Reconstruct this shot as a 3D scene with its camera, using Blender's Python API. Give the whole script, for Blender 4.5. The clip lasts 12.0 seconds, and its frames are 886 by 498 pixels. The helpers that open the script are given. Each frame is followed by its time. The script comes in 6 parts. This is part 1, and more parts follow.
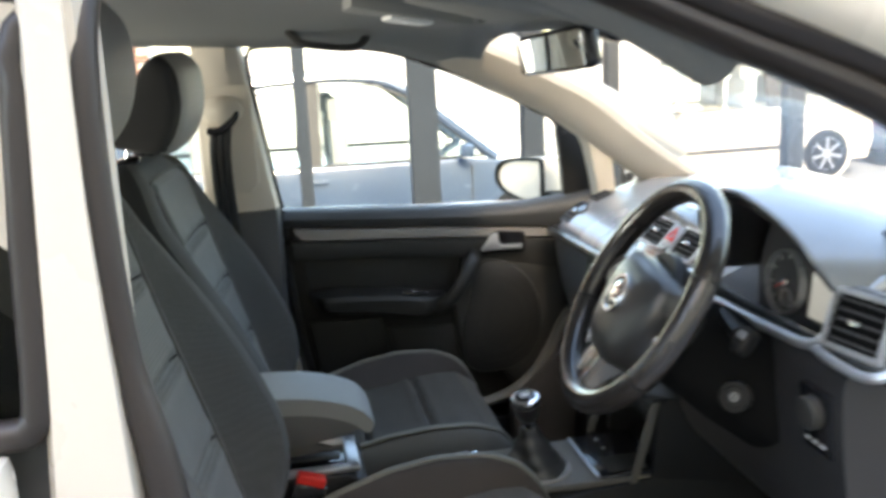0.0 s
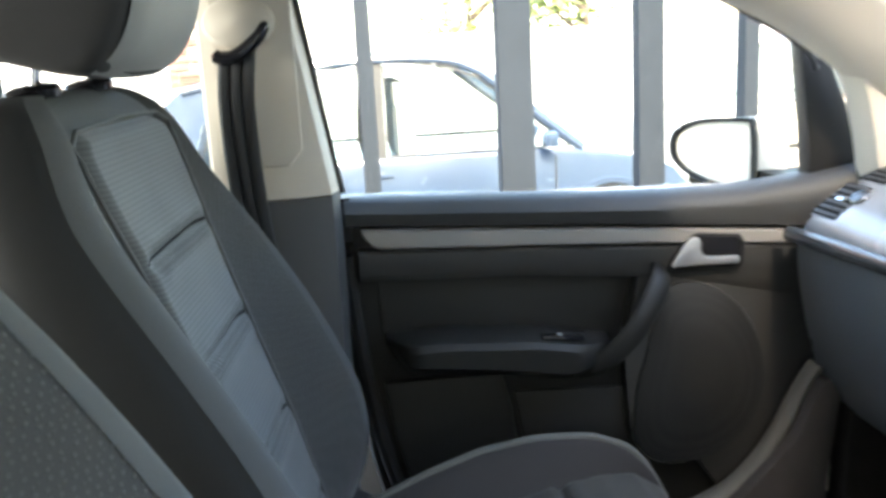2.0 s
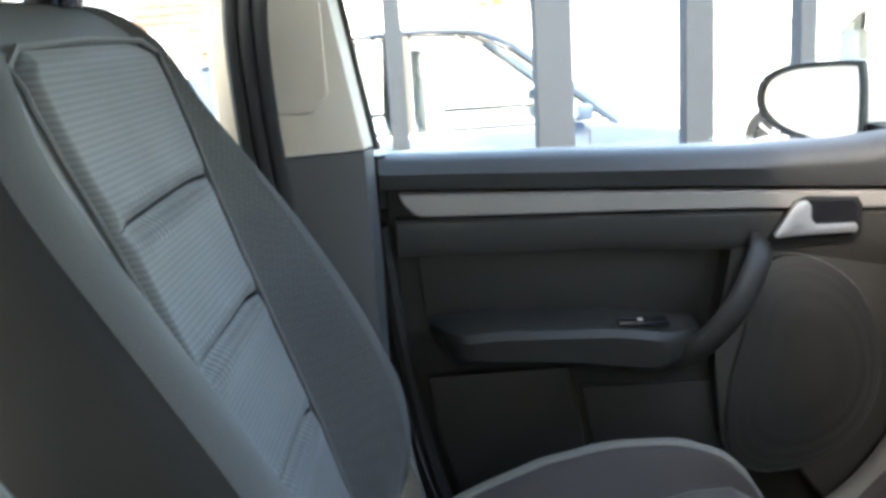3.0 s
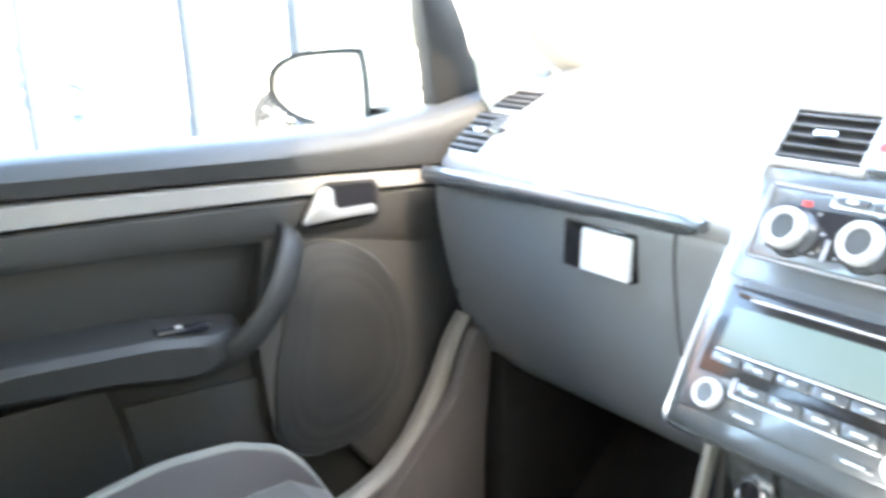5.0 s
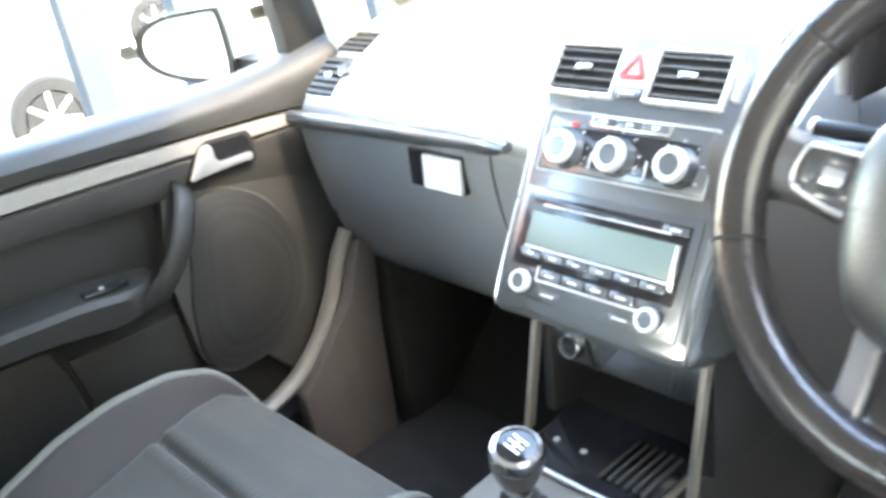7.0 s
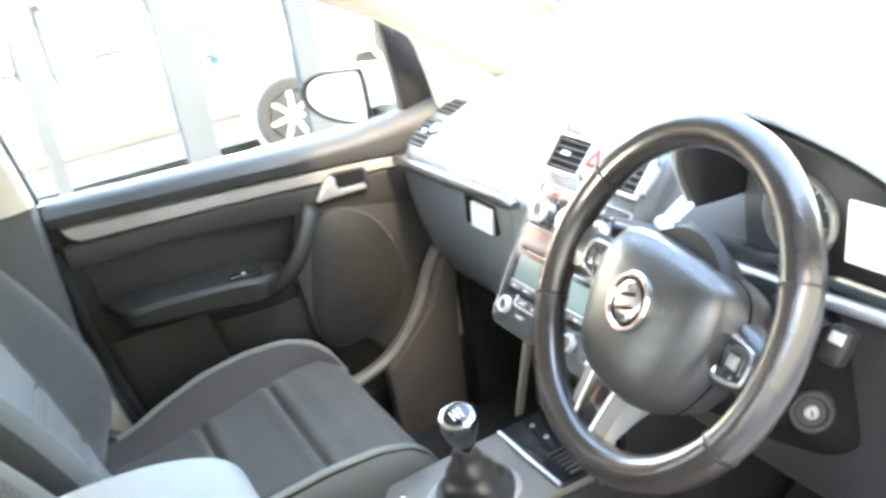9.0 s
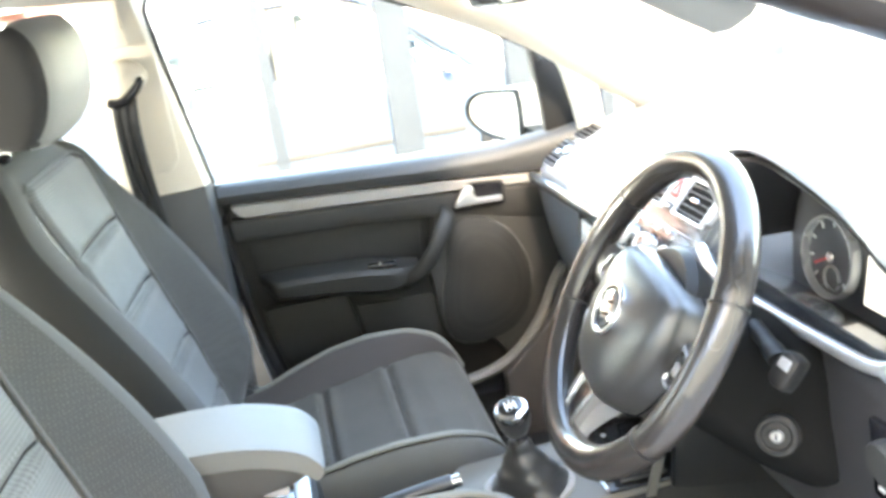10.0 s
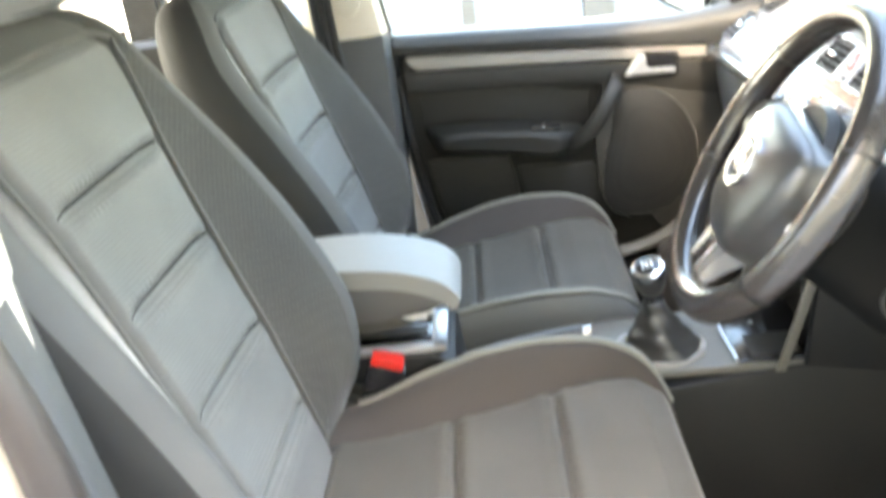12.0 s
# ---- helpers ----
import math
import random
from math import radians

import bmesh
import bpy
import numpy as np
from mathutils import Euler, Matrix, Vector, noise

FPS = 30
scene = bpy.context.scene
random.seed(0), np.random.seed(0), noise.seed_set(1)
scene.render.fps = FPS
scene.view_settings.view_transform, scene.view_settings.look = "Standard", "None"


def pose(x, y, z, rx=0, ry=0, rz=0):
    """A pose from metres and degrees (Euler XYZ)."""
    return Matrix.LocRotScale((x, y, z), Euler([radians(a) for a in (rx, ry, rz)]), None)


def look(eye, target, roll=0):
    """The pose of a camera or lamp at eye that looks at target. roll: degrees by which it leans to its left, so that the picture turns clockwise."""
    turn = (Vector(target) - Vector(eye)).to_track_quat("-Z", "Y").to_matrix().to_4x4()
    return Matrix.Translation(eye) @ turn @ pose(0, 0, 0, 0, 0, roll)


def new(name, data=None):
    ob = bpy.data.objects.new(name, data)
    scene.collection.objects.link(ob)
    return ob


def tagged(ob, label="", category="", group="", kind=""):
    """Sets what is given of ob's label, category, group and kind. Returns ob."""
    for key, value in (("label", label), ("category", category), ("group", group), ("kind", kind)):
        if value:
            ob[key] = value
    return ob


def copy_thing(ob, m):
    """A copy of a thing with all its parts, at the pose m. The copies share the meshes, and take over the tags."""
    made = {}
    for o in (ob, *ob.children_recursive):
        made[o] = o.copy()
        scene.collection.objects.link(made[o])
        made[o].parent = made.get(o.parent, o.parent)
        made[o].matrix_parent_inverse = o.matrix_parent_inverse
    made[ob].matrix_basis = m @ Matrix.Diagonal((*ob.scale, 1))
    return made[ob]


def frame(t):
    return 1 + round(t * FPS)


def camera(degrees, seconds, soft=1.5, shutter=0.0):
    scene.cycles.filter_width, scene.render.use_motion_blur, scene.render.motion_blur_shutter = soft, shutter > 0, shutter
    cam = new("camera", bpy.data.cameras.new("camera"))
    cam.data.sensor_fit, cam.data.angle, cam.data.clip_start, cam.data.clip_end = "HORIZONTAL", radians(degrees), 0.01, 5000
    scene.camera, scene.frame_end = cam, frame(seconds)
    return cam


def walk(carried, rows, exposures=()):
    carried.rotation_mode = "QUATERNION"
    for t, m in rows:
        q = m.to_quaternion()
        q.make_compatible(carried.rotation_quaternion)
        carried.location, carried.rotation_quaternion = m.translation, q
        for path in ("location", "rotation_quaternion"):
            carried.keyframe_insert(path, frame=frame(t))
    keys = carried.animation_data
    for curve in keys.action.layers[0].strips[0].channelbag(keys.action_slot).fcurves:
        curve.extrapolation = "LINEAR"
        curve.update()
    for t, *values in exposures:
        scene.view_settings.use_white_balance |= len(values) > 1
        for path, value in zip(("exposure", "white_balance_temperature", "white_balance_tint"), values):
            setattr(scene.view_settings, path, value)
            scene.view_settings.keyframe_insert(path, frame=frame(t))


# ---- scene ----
cam = camera(51.17, 12.0, soft=3.4, shutter=0.5)
SKY, SUN, REAR = 0.15, 1.2, 4.0
EXPOSURES = [(0.0, 3.46, 7900, 10), (1.5, 4.06, 7450, 10), (2.7, 4.23, 7350, 10), (4.3, 6.02, 7450, 10), (6.5, 5.86, 7600, 10), (7.7, 5.87, 7950, 10), (9.3, 5.66, 8150, 10), (10.5, 5.64, 8100, 10), (12.0, 5.5, 8750, 10)]
PATH = [
    (0, 0.0289, 0.0199, 1.4369, 77.27, 2.64, -10.63),
    (0.5, 0.0329, 0.2150, 1.3712, 77.05, 3.55, -7.87),
    (1, -0.0047, 0.4504, 1.3605, 76.81, 2.28, -10.35),
    (1.5, -0.0002, 0.6926, 1.3180, 77.52, 2.61, -9.81),
    (2, 0.0289, 0.9136, 1.2681, 77.39, 3.12, -7.05),
    (2.5, 0.0246, 1.0563, 1.2246, 76.87, 3.82, -5.28),
    (2.7, 0.0169, 1.0960, 1.2103, 76.53, 3.99, -5.02),
    (4.3, 0.0198, 1.1868, 1.1997, 74.78, 1.86, -20.79),
    (4.5, 0.0213, 1.1814, 1.2081, 74.47, 2.07, -24.82),
    (5, 0.0237, 1.1907, 1.2089, 73.69, 2.60, -35.39),
    (5.5, 0.0170, 1.1844, 1.2213, 72.03, 4.07, -41.89),
    (6, 0.0094, 1.1686, 1.2364, 69.99, 5.95, -44.42),
    (6.5, -0.0160, 1.1151, 1.2668, 67.03, 7.52, -44.26),
    (7, -0.0211, 0.9996, 1.3356, 64.75, 9.55, -43.28),
    (7.5, -0.0221, 0.8758, 1.3979, 65.23, 10.57, -42.22),
    (7.7, -0.0234, 0.8312, 1.4123, 65.68, 10.54, -41.42),
    (9.3, 0.0624, 0.4793, 1.4811, 68.43, 9.26, -23.11),
    (9.5, 0.0960, 0.4362, 1.4764, 69.28, 9.12, -19.81),
    (10, 0.1778, 0.3446, 1.4654, 71.37, 8.05, -11.75),
    (10.5, 0.2234, 0.3095, 1.4710, 72.44, 7.85, -6.08),
    (11, 0.2387, 0.3007, 1.4632, 73.92, 8.02, -1.24),
    (11.5, 0.2291, 0.2884, 1.4490, 72.66, 7.76, 0.90),
    (12, 0.2146, 0.2760, 1.4206, 66.09, 6.74, 0.86),
]
walk(cam, [(t, pose(x, y, z, rx, ry, rz)) for t, x, y, z, rx, ry, rz in PATH], EXPOSURES)

# ---- light ----
world = bpy.data.worlds.new("world")
scene.world = world
world.use_nodes = True
_n, _l = world.node_tree.nodes, world.node_tree.links
sky = _n.new("ShaderNodeTexSky")
sky.sky_type, sky.sun_disc = "NISHITA", False
sky.sun_elevation, sky.sun_rotation = radians(42), radians(188)
_l.new(sky.outputs[0], _n["Background"].inputs[0])
_n["Background"].inputs[1].default_value = SKY
sun_data = bpy.data.lights.new("sun", "SUN")
sun_data.energy, sun_data.angle, sun_data.color = SUN, radians(8), (1.0, 0.90, 0.76)
sun = new("sun", sun_data)
sun.matrix_world = look((-0.02, -0.75, 0.66), (0, 0, 0))
# added fill lamp inside the tailgate window, brightens the dash and glovebox
rear_data = bpy.data.lights.new("tailgate_daylight", "AREA")
rear_data.shape, rear_data.size, rear_data.size_y = "RECTANGLE", 1.10, 0.30
rear_data.energy, rear_data.color = REAR, (0.90, 0.97, 1.0)
rear_light = new("tailgate_daylight", rear_data)
rear_light.matrix_world = look((-1.74, 1.563, 1.29), (0.6, 1.563, 1.10))

# ---- helpers ----
CY = 1.563  # the car's middle plane
V = Vector


def mir(y):
    return 2 * CY - y


def mesh_of(verts, faces):
    me = bpy.data.meshes.new("m")
    me.from_pydata([tuple(v) for v in verts], [], faces)
    me.update()
    return me


def part(name, geo, material, parent=None, label="", smooth=True, subdiv=0, solid=0.0, bevel=0.0):
    """One mesh object from a bmesh or a mesh, under its thing."""
    if isinstance(geo, bmesh.types.BMesh):
        bmesh.ops.recalc_face_normals(geo, faces=geo.faces)
        me = bpy.data.meshes.new(name)
        geo.to_mesh(me)
        geo.free()
    else:
        me = geo
        me.name = name
    me.materials.append(material)
    if smooth:
        me.polygons.foreach_set("use_smooth", [True] * len(me.polygons))
        if smooth != "all":
            me.set_sharp_from_angle(angle=radians(38))
    ob = new(name, me)
    if solid:
        m = ob.modifiers.new("solid", "SOLIDIFY")
        m.thickness, m.offset = solid, -1.0
    if bevel:
        m = ob.modifiers.new("bevel", "BEVEL")
        m.width, m.segments, m.limit_method = bevel, 2, "ANGLE"
    if subdiv:
        m = ob.modifiers.new("subdiv", "SUBSURF")
        m.levels = m.render_levels = subdiv
    if parent:
        ob.parent = parent
    if label:
        tagged(ob, label)
    return ob


def thing(name, label, category, group="", kind=""):
    return tagged(new(name), label, category, group, kind)


def cr(pts, n=6, closed=False):
    """A smooth curve through points."""
    p = [V(q) for q in pts]
    out, m = [], len(p)
    for i in range(m if closed else m - 1):
        if closed:
            a, b, c, d = p[i - 1], p[i], p[(i + 1) % m], p[(i + 2) % m]
        else:
            b, c = p[i], p[i + 1]
            a = p[i - 1] if i else b * 2 - c
            d = p[i + 2] if i + 2 < m else c * 2 - b
        for k in range(n):
            t = k / n
            out.append(0.5 * (2 * b + (c - a) * t + (2 * a - 5 * b + 4 * c - d) * t * t + (3 * b - a - 3 * c + d) * t ** 3))
    if not closed:
        out.append(p[-1])
    return out


def smooth_table(table, x):
    """As lerp_table, for one value, with rounded passages from row to row."""
    n = len(table)
    if x <= table[0][0]:
        return table[0][1]
    for i in range(n - 1):
        (x0, a), (x1, b) = table[i], table[i + 1]
        if x <= x1:
            d = (b - a) / (x1 - x0)
            m0 = d if i == 0 else (b - table[i - 1][1]) / (x1 - table[i - 1][0])
            m1 = d if i + 2 == n else (table[i + 2][1] - a) / (table[i + 2][0] - x0)
            t, h = (x - x0) / (x1 - x0), x1 - x0
            return a * (1 + 2 * t) * (1 - t) ** 2 + m0 * h * t * (1 - t) ** 2 + b * t * t * (3 - 2 * t) + m1 * h * t * t * (t - 1)
    return table[-1][1]


def cr2(pts, n=3):
    """A closed smooth outline through pairs."""
    return [(p.x, p.y) for p in cr([(a, b, 0) for a, b in pts], n, True)]


def lerp_table(table, x):
    """Smooth value at x from rows of (x, value...)."""
    if x <= table[0][0]:
        return table[0][1:]
    for a, b in zip(table, table[1:]):
        if x <= b[0]:
            u = (x - a[0]) / (b[0] - a[0])
            return tuple(p + (q - p) * u for p, q in zip(a[1:], b[1:]))
    return table[-1][1:]


def loft(rings, closed=True, caps=True):
    n = len(rings[0])
    verts = [v for r in rings for v in r]
    faces = []
    for i in range(len(rings) - 1):
        for j in range(n if closed else n - 1):
            k = (j + 1) % n
            faces.append((i * n + j, i * n + k, (i + 1) * n + k, (i + 1) * n + j))
    if caps and closed:
        faces.append(tuple(range(n - 1, -1, -1)))
        faces.append(tuple((len(rings) - 1) * n + j for j in range(n)))
    bm = bmesh.new()
    bm.from_mesh(mesh_of(verts, faces))
    return bm


def grid(fn, nu, nv):
    """A sheet from fn(u, v), both 0 to 1."""
    return loft([[fn(i / nu, j / nv) for j in range(nv + 1)] for i in range(nu + 1)], closed=False)


def tube(pts, r, seg=10, closed=False, flat=1.0, up=(0, 0, 1)):
    """A swept round bar; r may be a list; flat squeezes it along up."""
    p = [V(q) for q in pts]
    rings = []
    for i, q in enumerate(p):
        a = p[i - 1] if (i or closed) else q
        b = p[(i + 1) % len(p)] if (i + 1 < len(p) or closed) else q
        t = (b - a).normalized()
        s = t.cross(V(up))
        if s.length < 1e-4:
            s = t.cross(V((1, 0, 0)))
        s.normalize()
        w = s.cross(t)
        rr = r[i] if isinstance(r, (list, tuple)) else r
        rings.append([q + s * (rr * math.cos(2 * math.pi * k / seg)) + w * (rr * flat * math.sin(2 * math.pi * k / seg)) for k in range(seg)])
    if closed:
        rings.append(rings[0])
        return loft(rings, caps=False)
    return loft(rings)


def box(c, s, bevel=0.004, m=None, seg=2):
    """A rounded block; c its middle, s its size; m turns it about its middle."""
    bm = bmesh.new()
    bmesh.ops.create_cube(bm, size=1.0)
    bmesh.ops.scale(bm, vec=s, verts=bm.verts)
    if bevel:
        bmesh.ops.bevel(bm, geom=list(bm.edges), offset=min(bevel, 0.45 * min(s)), segments=seg, profile=0.6, affect="EDGES")
    if m:
        bmesh.ops.transform(bm, matrix=m, verts=bm.verts)
    bmesh.ops.translate(bm, vec=c, verts=bm.verts)
    return bm


def disc(r, h, bevel=0.002, seg=28, r2=None):
    """A round block along +z from 0 to h."""
    bm = bmesh.new()
    r2 = r if r2 is None else r2
    prof = [(r, 0), (r, h * 0.3), (r2 + bevel * 0, h - bevel), (r2 - bevel, h)]
    rings = [[V((q * math.cos(2 * math.pi * k / seg), q * math.sin(2 * math.pi * k / seg), z)) for k in range(seg)] for q, z in prof]
    bm.free()
    return loft(rings)


def lathe(prof, seg=28):
    return loft([[V((q * math.cos(2 * math.pi * k / seg), q * math.sin(2 * math.pi * k / seg), z)) for k in range(seg)] for q, z in prof])


def ring(r, w, h, seg=32):
    """A flat ring along z: outer radius r, width w, height h."""
    prof = [(r, 0), (r, h * 0.7), (r - w * 0.3, h), (r - w * 0.7, h), (r - w, h * 0.6), (r - w, 0)]
    rows = [[V((q * math.cos(2 * math.pi * k / seg), q * math.sin(2 * math.pi * k / seg), z)) for k in range(seg)] for q, z in prof]
    rows.append(rows[0])
    return loft(rows, caps=False)


def at(bm, m):
    bmesh.ops.transform(bm, matrix=m, verts=bm.verts)
    return bm


def join(*bms):
    out = bmesh.new()
    for b in bms:
        me = bpy.data.meshes.new("j")
        b.to_mesh(me)
        b.free()
        out.from_mesh(me)
        bpy.data.meshes.remove(me)
    return out


def prism(outline, lo, hi, axis="y", bevel=0.0):
    """An outline of pairs, drawn out along an axis. Pairs are xz for y, yz for x, xy for z."""
    def p(a, b, c):
        return {"y": (a, c, b), "x": (c, a, b), "z": (a, b, c)}[axis]
    n = len(outline)
    verts = [p(a, b, lo) for a, b in outline] + [p(a, b, hi) for a, b in outline]
    faces = [tuple(range(n)), tuple(range(2 * n - 1, n - 1, -1))] + [(i, i + n, (i + 1) % n + n, (i + 1) % n) for i in range(n)]
    bm = bmesh.new()
    bm.from_mesh(mesh_of(verts, faces))
    bmesh.ops.recalc_face_normals(bm, faces=bm.faces)
    if bevel:
        es = [e for e in bm.edges if len(e.link_faces) == 2 and e.calc_face_angle() > 0.6]
        bmesh.ops.bevel(bm, geom=es, offset=bevel, segments=2, profile=0.6, affect="EDGES")
    return bm


def frame_m(origin, x, z):
    """A placing whose own x runs along x and own z along z."""
    z = V(z).normalized()
    x = V(x)
    x = (x - z * x.dot(z)).normalized()
    y = z.cross(x)
    return Matrix(((x.x, y.x, z.x, origin[0]), (x.y, y.y, z.y, origin[1]), (x.z, y.z, z.z, origin[2]), (0, 0, 0, 1)))


# ---- materials ----
def nodes_of(name):
    m = bpy.data.materials.new(name)
    m.use_nodes = True
    t = m.node_tree
    return m, t.nodes, t.links, t.nodes["Principled BSDF"]


def mapping(n, l, scale, kind="Object"):
    c = n.new("ShaderNodeTexCoord")
    m = n.new("ShaderNodeMapping")
    m.inputs["Scale"].default_value = scale
    l.new(c.outputs[kind], m.inputs[0])
    return m.outputs[0]


def plain(name, col, rough=0.5, metal=0.0, grain=600.0, bump=0.15, vary=0.18, patch=7.0, coat=0.0, rvary=0.12, spec=0.5):
    """A surface with fine relief and two scales of variation."""
    m, n, l, b = nodes_of(name)
    vec = mapping(n, l, (1, 1, 1))
    big = n.new("ShaderNodeTexNoise")
    big.inputs["Scale"].default_value, big.inputs["Detail"].default_value = patch, 5
    l.new(vec, big.inputs["Vector"])
    fine = n.new("ShaderNodeTexNoise")
    fine.inputs["Scale"].default_value, fine.inputs["Detail"].default_value = grain, 2
    l.new(vec, fine.inputs["Vector"])
    mix = n.new("ShaderNodeMix")
    mix.data_type = "RGBA"
    mix.inputs["A"].default_value = (*[c * (1 - vary) for c in col], 1)
    mix.inputs["B"].default_value = (*[min(1, c * (1 + vary)) for c in col], 1)
    l.new(big.outputs["Fac"], mix.inputs["Factor"])
    l.new(mix.outputs["Result"], b.inputs["Base Color"])
    rr = n.new("ShaderNodeMapRange")
    rr.inputs["To Min"].default_value, rr.inputs["To Max"].default_value = max(0.02, rough - rvary), min(1, rough + rvary)
    l.new(big.outputs["Fac"], rr.inputs["Value"])
    l.new(rr.outputs[0], b.inputs["Roughness"])
    bp = n.new("ShaderNodeBump")
    bp.inputs["Strength"].default_value, bp.inputs["Distance"].default_value = bump, 0.001
    l.new(fine.outputs["Fac"], bp.inputs["Height"])
    l.new(bp.outputs[0], b.inputs["Normal"])
    b.inputs["Metallic"].default_value = metal
    b.inputs["Coat Weight"].default_value = coat
    b.inputs["Coat Roughness"].default_value = 0.08
    b.inputs["Specular IOR Level"].default_value = spec
    return m


def woven(name, col, ribs, axis, dark=0.55, dots=False, rough=0.85, bump=0.35):
    """Seat cloth: fine ribs across one axis, or a grid of small dots."""
    m, n, l, b = nodes_of(name)
    vec = mapping(n, l, (1, 1, 1))
    big = n.new("ShaderNodeTexNoise")
    big.inputs["Scale"].default_value, big.inputs["Detail"].default_value = 9, 6
    l.new(vec, big.inputs["Vector"])
    if dots:
        pat = n.new("ShaderNodeTexVoronoi")
        pat.inputs["Scale"].default_value, pat.inputs["Randomness"].default_value = ribs, 0.15
        l.new(vec, pat.inputs["Vector"])
        spot = n.new("ShaderNodeMapRange")
        spot.inputs["From Min"].default_value, spot.inputs["From Max"].default_value = 0.42, 0.22
        l.new(pat.outputs["Distance"], spot.inputs["Value"])
        out = spot.outputs[0]
    else:
        pat = n.new("ShaderNodeTexWave")
        pat.wave_type, pat.bands_direction = "BANDS", axis
        pat.inputs["Scale"].default_value = ribs
        pat.inputs["Distortion"].default_value, pat.inputs["Detail"].default_value, pat.inputs["Detail Scale"].default_value = 1.2, 2, 3
        l.new(vec, pat.inputs["Vector"])
        out = pat.outputs["Fac"]
    thread = n.new("ShaderNodeTexNoise")
    thread.inputs["Scale"].default_value = 900
    l.new(vec, thread.inputs["Vector"])
    mix = n.new("ShaderNodeMix")
    mix.data_type = "RGBA"
    mix.inputs["A"].default_value, mix.inputs["B"].default_value = (*[c * dark for c in col], 1), (*col, 1)
    l.new(out, mix.inputs["Factor"])
    wear = n.new("ShaderNodeMix")
    wear.data_type, wear.blend_type = "RGBA", "MULTIPLY"
    wear.inputs["Factor"].default_value = 0.45
    l.new(mix.outputs["Result"], wear.inputs["A"])
    l.new(big.outputs["Fac"], wear.inputs["B"])
    l.new(wear.outputs["Result"], b.inputs["Base Color"])
    add = n.new("ShaderNodeMath")
    add.operation = "MULTIPLY_ADD"
    l.new(thread.outputs["Fac"], add.inputs[0])
    add.inputs[1].default_value = 0.5
    l.new(out, add.inputs[2])
    bp = n.new("ShaderNodeBump")
    bp.inputs["Strength"].default_value, bp.inputs["Distance"].default_value = bump, 0.0012
    l.new(add.outputs[0], bp.inputs["Height"])
    l.new(bp.outputs[0], b.inputs["Normal"])
    b.inputs["Roughness"].default_value = rough
    b.inputs["Sheen Weight"].default_value, b.inputs["Sheen Roughness"].default_value = 0.5 if dots else 0.2, 0.35
    return m


def pane(name, tint=(0.93, 0.96, 0.95), gloss=0.02):
    m, n, l, b = nodes_of(name)
    n.remove(b)
    tr, gl, fr, mx = (n.new("ShaderNodeBsdfTransparent"), n.new("ShaderNodeBsdfGlossy"), n.new("ShaderNodeFresnel"), n.new("ShaderNodeMixShader"))
    tr.inputs[0].default_value = (*tint, 1)
    gl.inputs["Roughness"].default_value = gloss
    fr.inputs["IOR"].default_value = 1.45
    ml = n.new("ShaderNodeMath")
    ml.operation = "MULTIPLY"
    ml.inputs[1].default_value = 0.3
    l.new(fr.outputs[0], ml.inputs[0])
    l.new(ml.outputs[0], mx.inputs[0])
    l.new(tr.outputs[0], mx.inputs[1])
    l.new(gl.outputs[0], mx.inputs[2])
    l.new(mx.outputs[0], n["Material Output"].inputs[0])
    return m


def glow(name, col, strength):
    m, n, l, b = nodes_of(name)
    b.inputs["Base Color"].default_value = (*[c * 0.5 for c in col], 1)
    b.inputs["Emission Color"].default_value = (*col, 1)
    b.inputs["Emission Strength"].default_value = strength
    b.inputs["Roughness"].default_value = 0.3
    return m


MATT = plain("matt_black", (0.006, 0.006, 0.006), 0.9, bump=0.1, spec=0.1)
# darker copy of DARK: paints shade on the door; the lit front panel keeps DARK
DOORLOW = plain("shaded_door_plastic", (0.017, 0.0165, 0.015), 0.55, grain=900, bump=0.35, spec=0.35)
PADTOP = plain("soft_upper_door_plastic", (0.042, 0.042, 0.041), 0.5, grain=900, bump=0.35)
DARK = plain("dark_trim_plastic", (0.036, 0.035, 0.033), 0.5, grain=900, bump=0.35)
LOWTRIM = plain("grey_pillar_plastic", (0.055, 0.056, 0.058), 0.5, grain=900, bump=0.3)
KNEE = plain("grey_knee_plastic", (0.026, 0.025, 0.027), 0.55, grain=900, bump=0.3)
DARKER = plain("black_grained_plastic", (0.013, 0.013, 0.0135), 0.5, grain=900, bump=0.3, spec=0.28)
# PAD made paler and glossier, to paint the sky's brightness on top and hood
DASHTOP = plain("glossy_lit_dash_plastic", (0.25, 0.26, 0.27), 0.26, grain=700, bump=0.35, spec=1.0, coat=0.6)
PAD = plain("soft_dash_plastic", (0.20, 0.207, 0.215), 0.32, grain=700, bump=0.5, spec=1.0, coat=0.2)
FASCIA = plain("satin_black_fascia", (0.040, 0.046, 0.050), 0.24, grain=1500, bump=0.04, coat=0.8, spec=0.9, rvary=0.04, vary=0.08)
GLOSSBLACK = plain("gloss_black", (0.012, 0.012, 0.014), 0.12, bump=0.0, rvary=0.04)
STRIP = plain("warm_grey_trim_strip", (0.25, 0.232, 0.213), 0.42, grain=900, bump=0.1)
CREAM = plain("pale_grey_pillar_trim", (0.535, 0.475, 0.395), 0.6, grain=800, bump=0.25, vary=0.06)
RINGPAINT = plain("pale_silver_ring", (0.50, 0.51, 0.52), 0.3, metal=0.35, bump=0.0, vary=0.03)
PLATE = plain("beige_grey_plate", (0.115, 0.108, 0.094), 0.45, grain=900, bump=0.2)
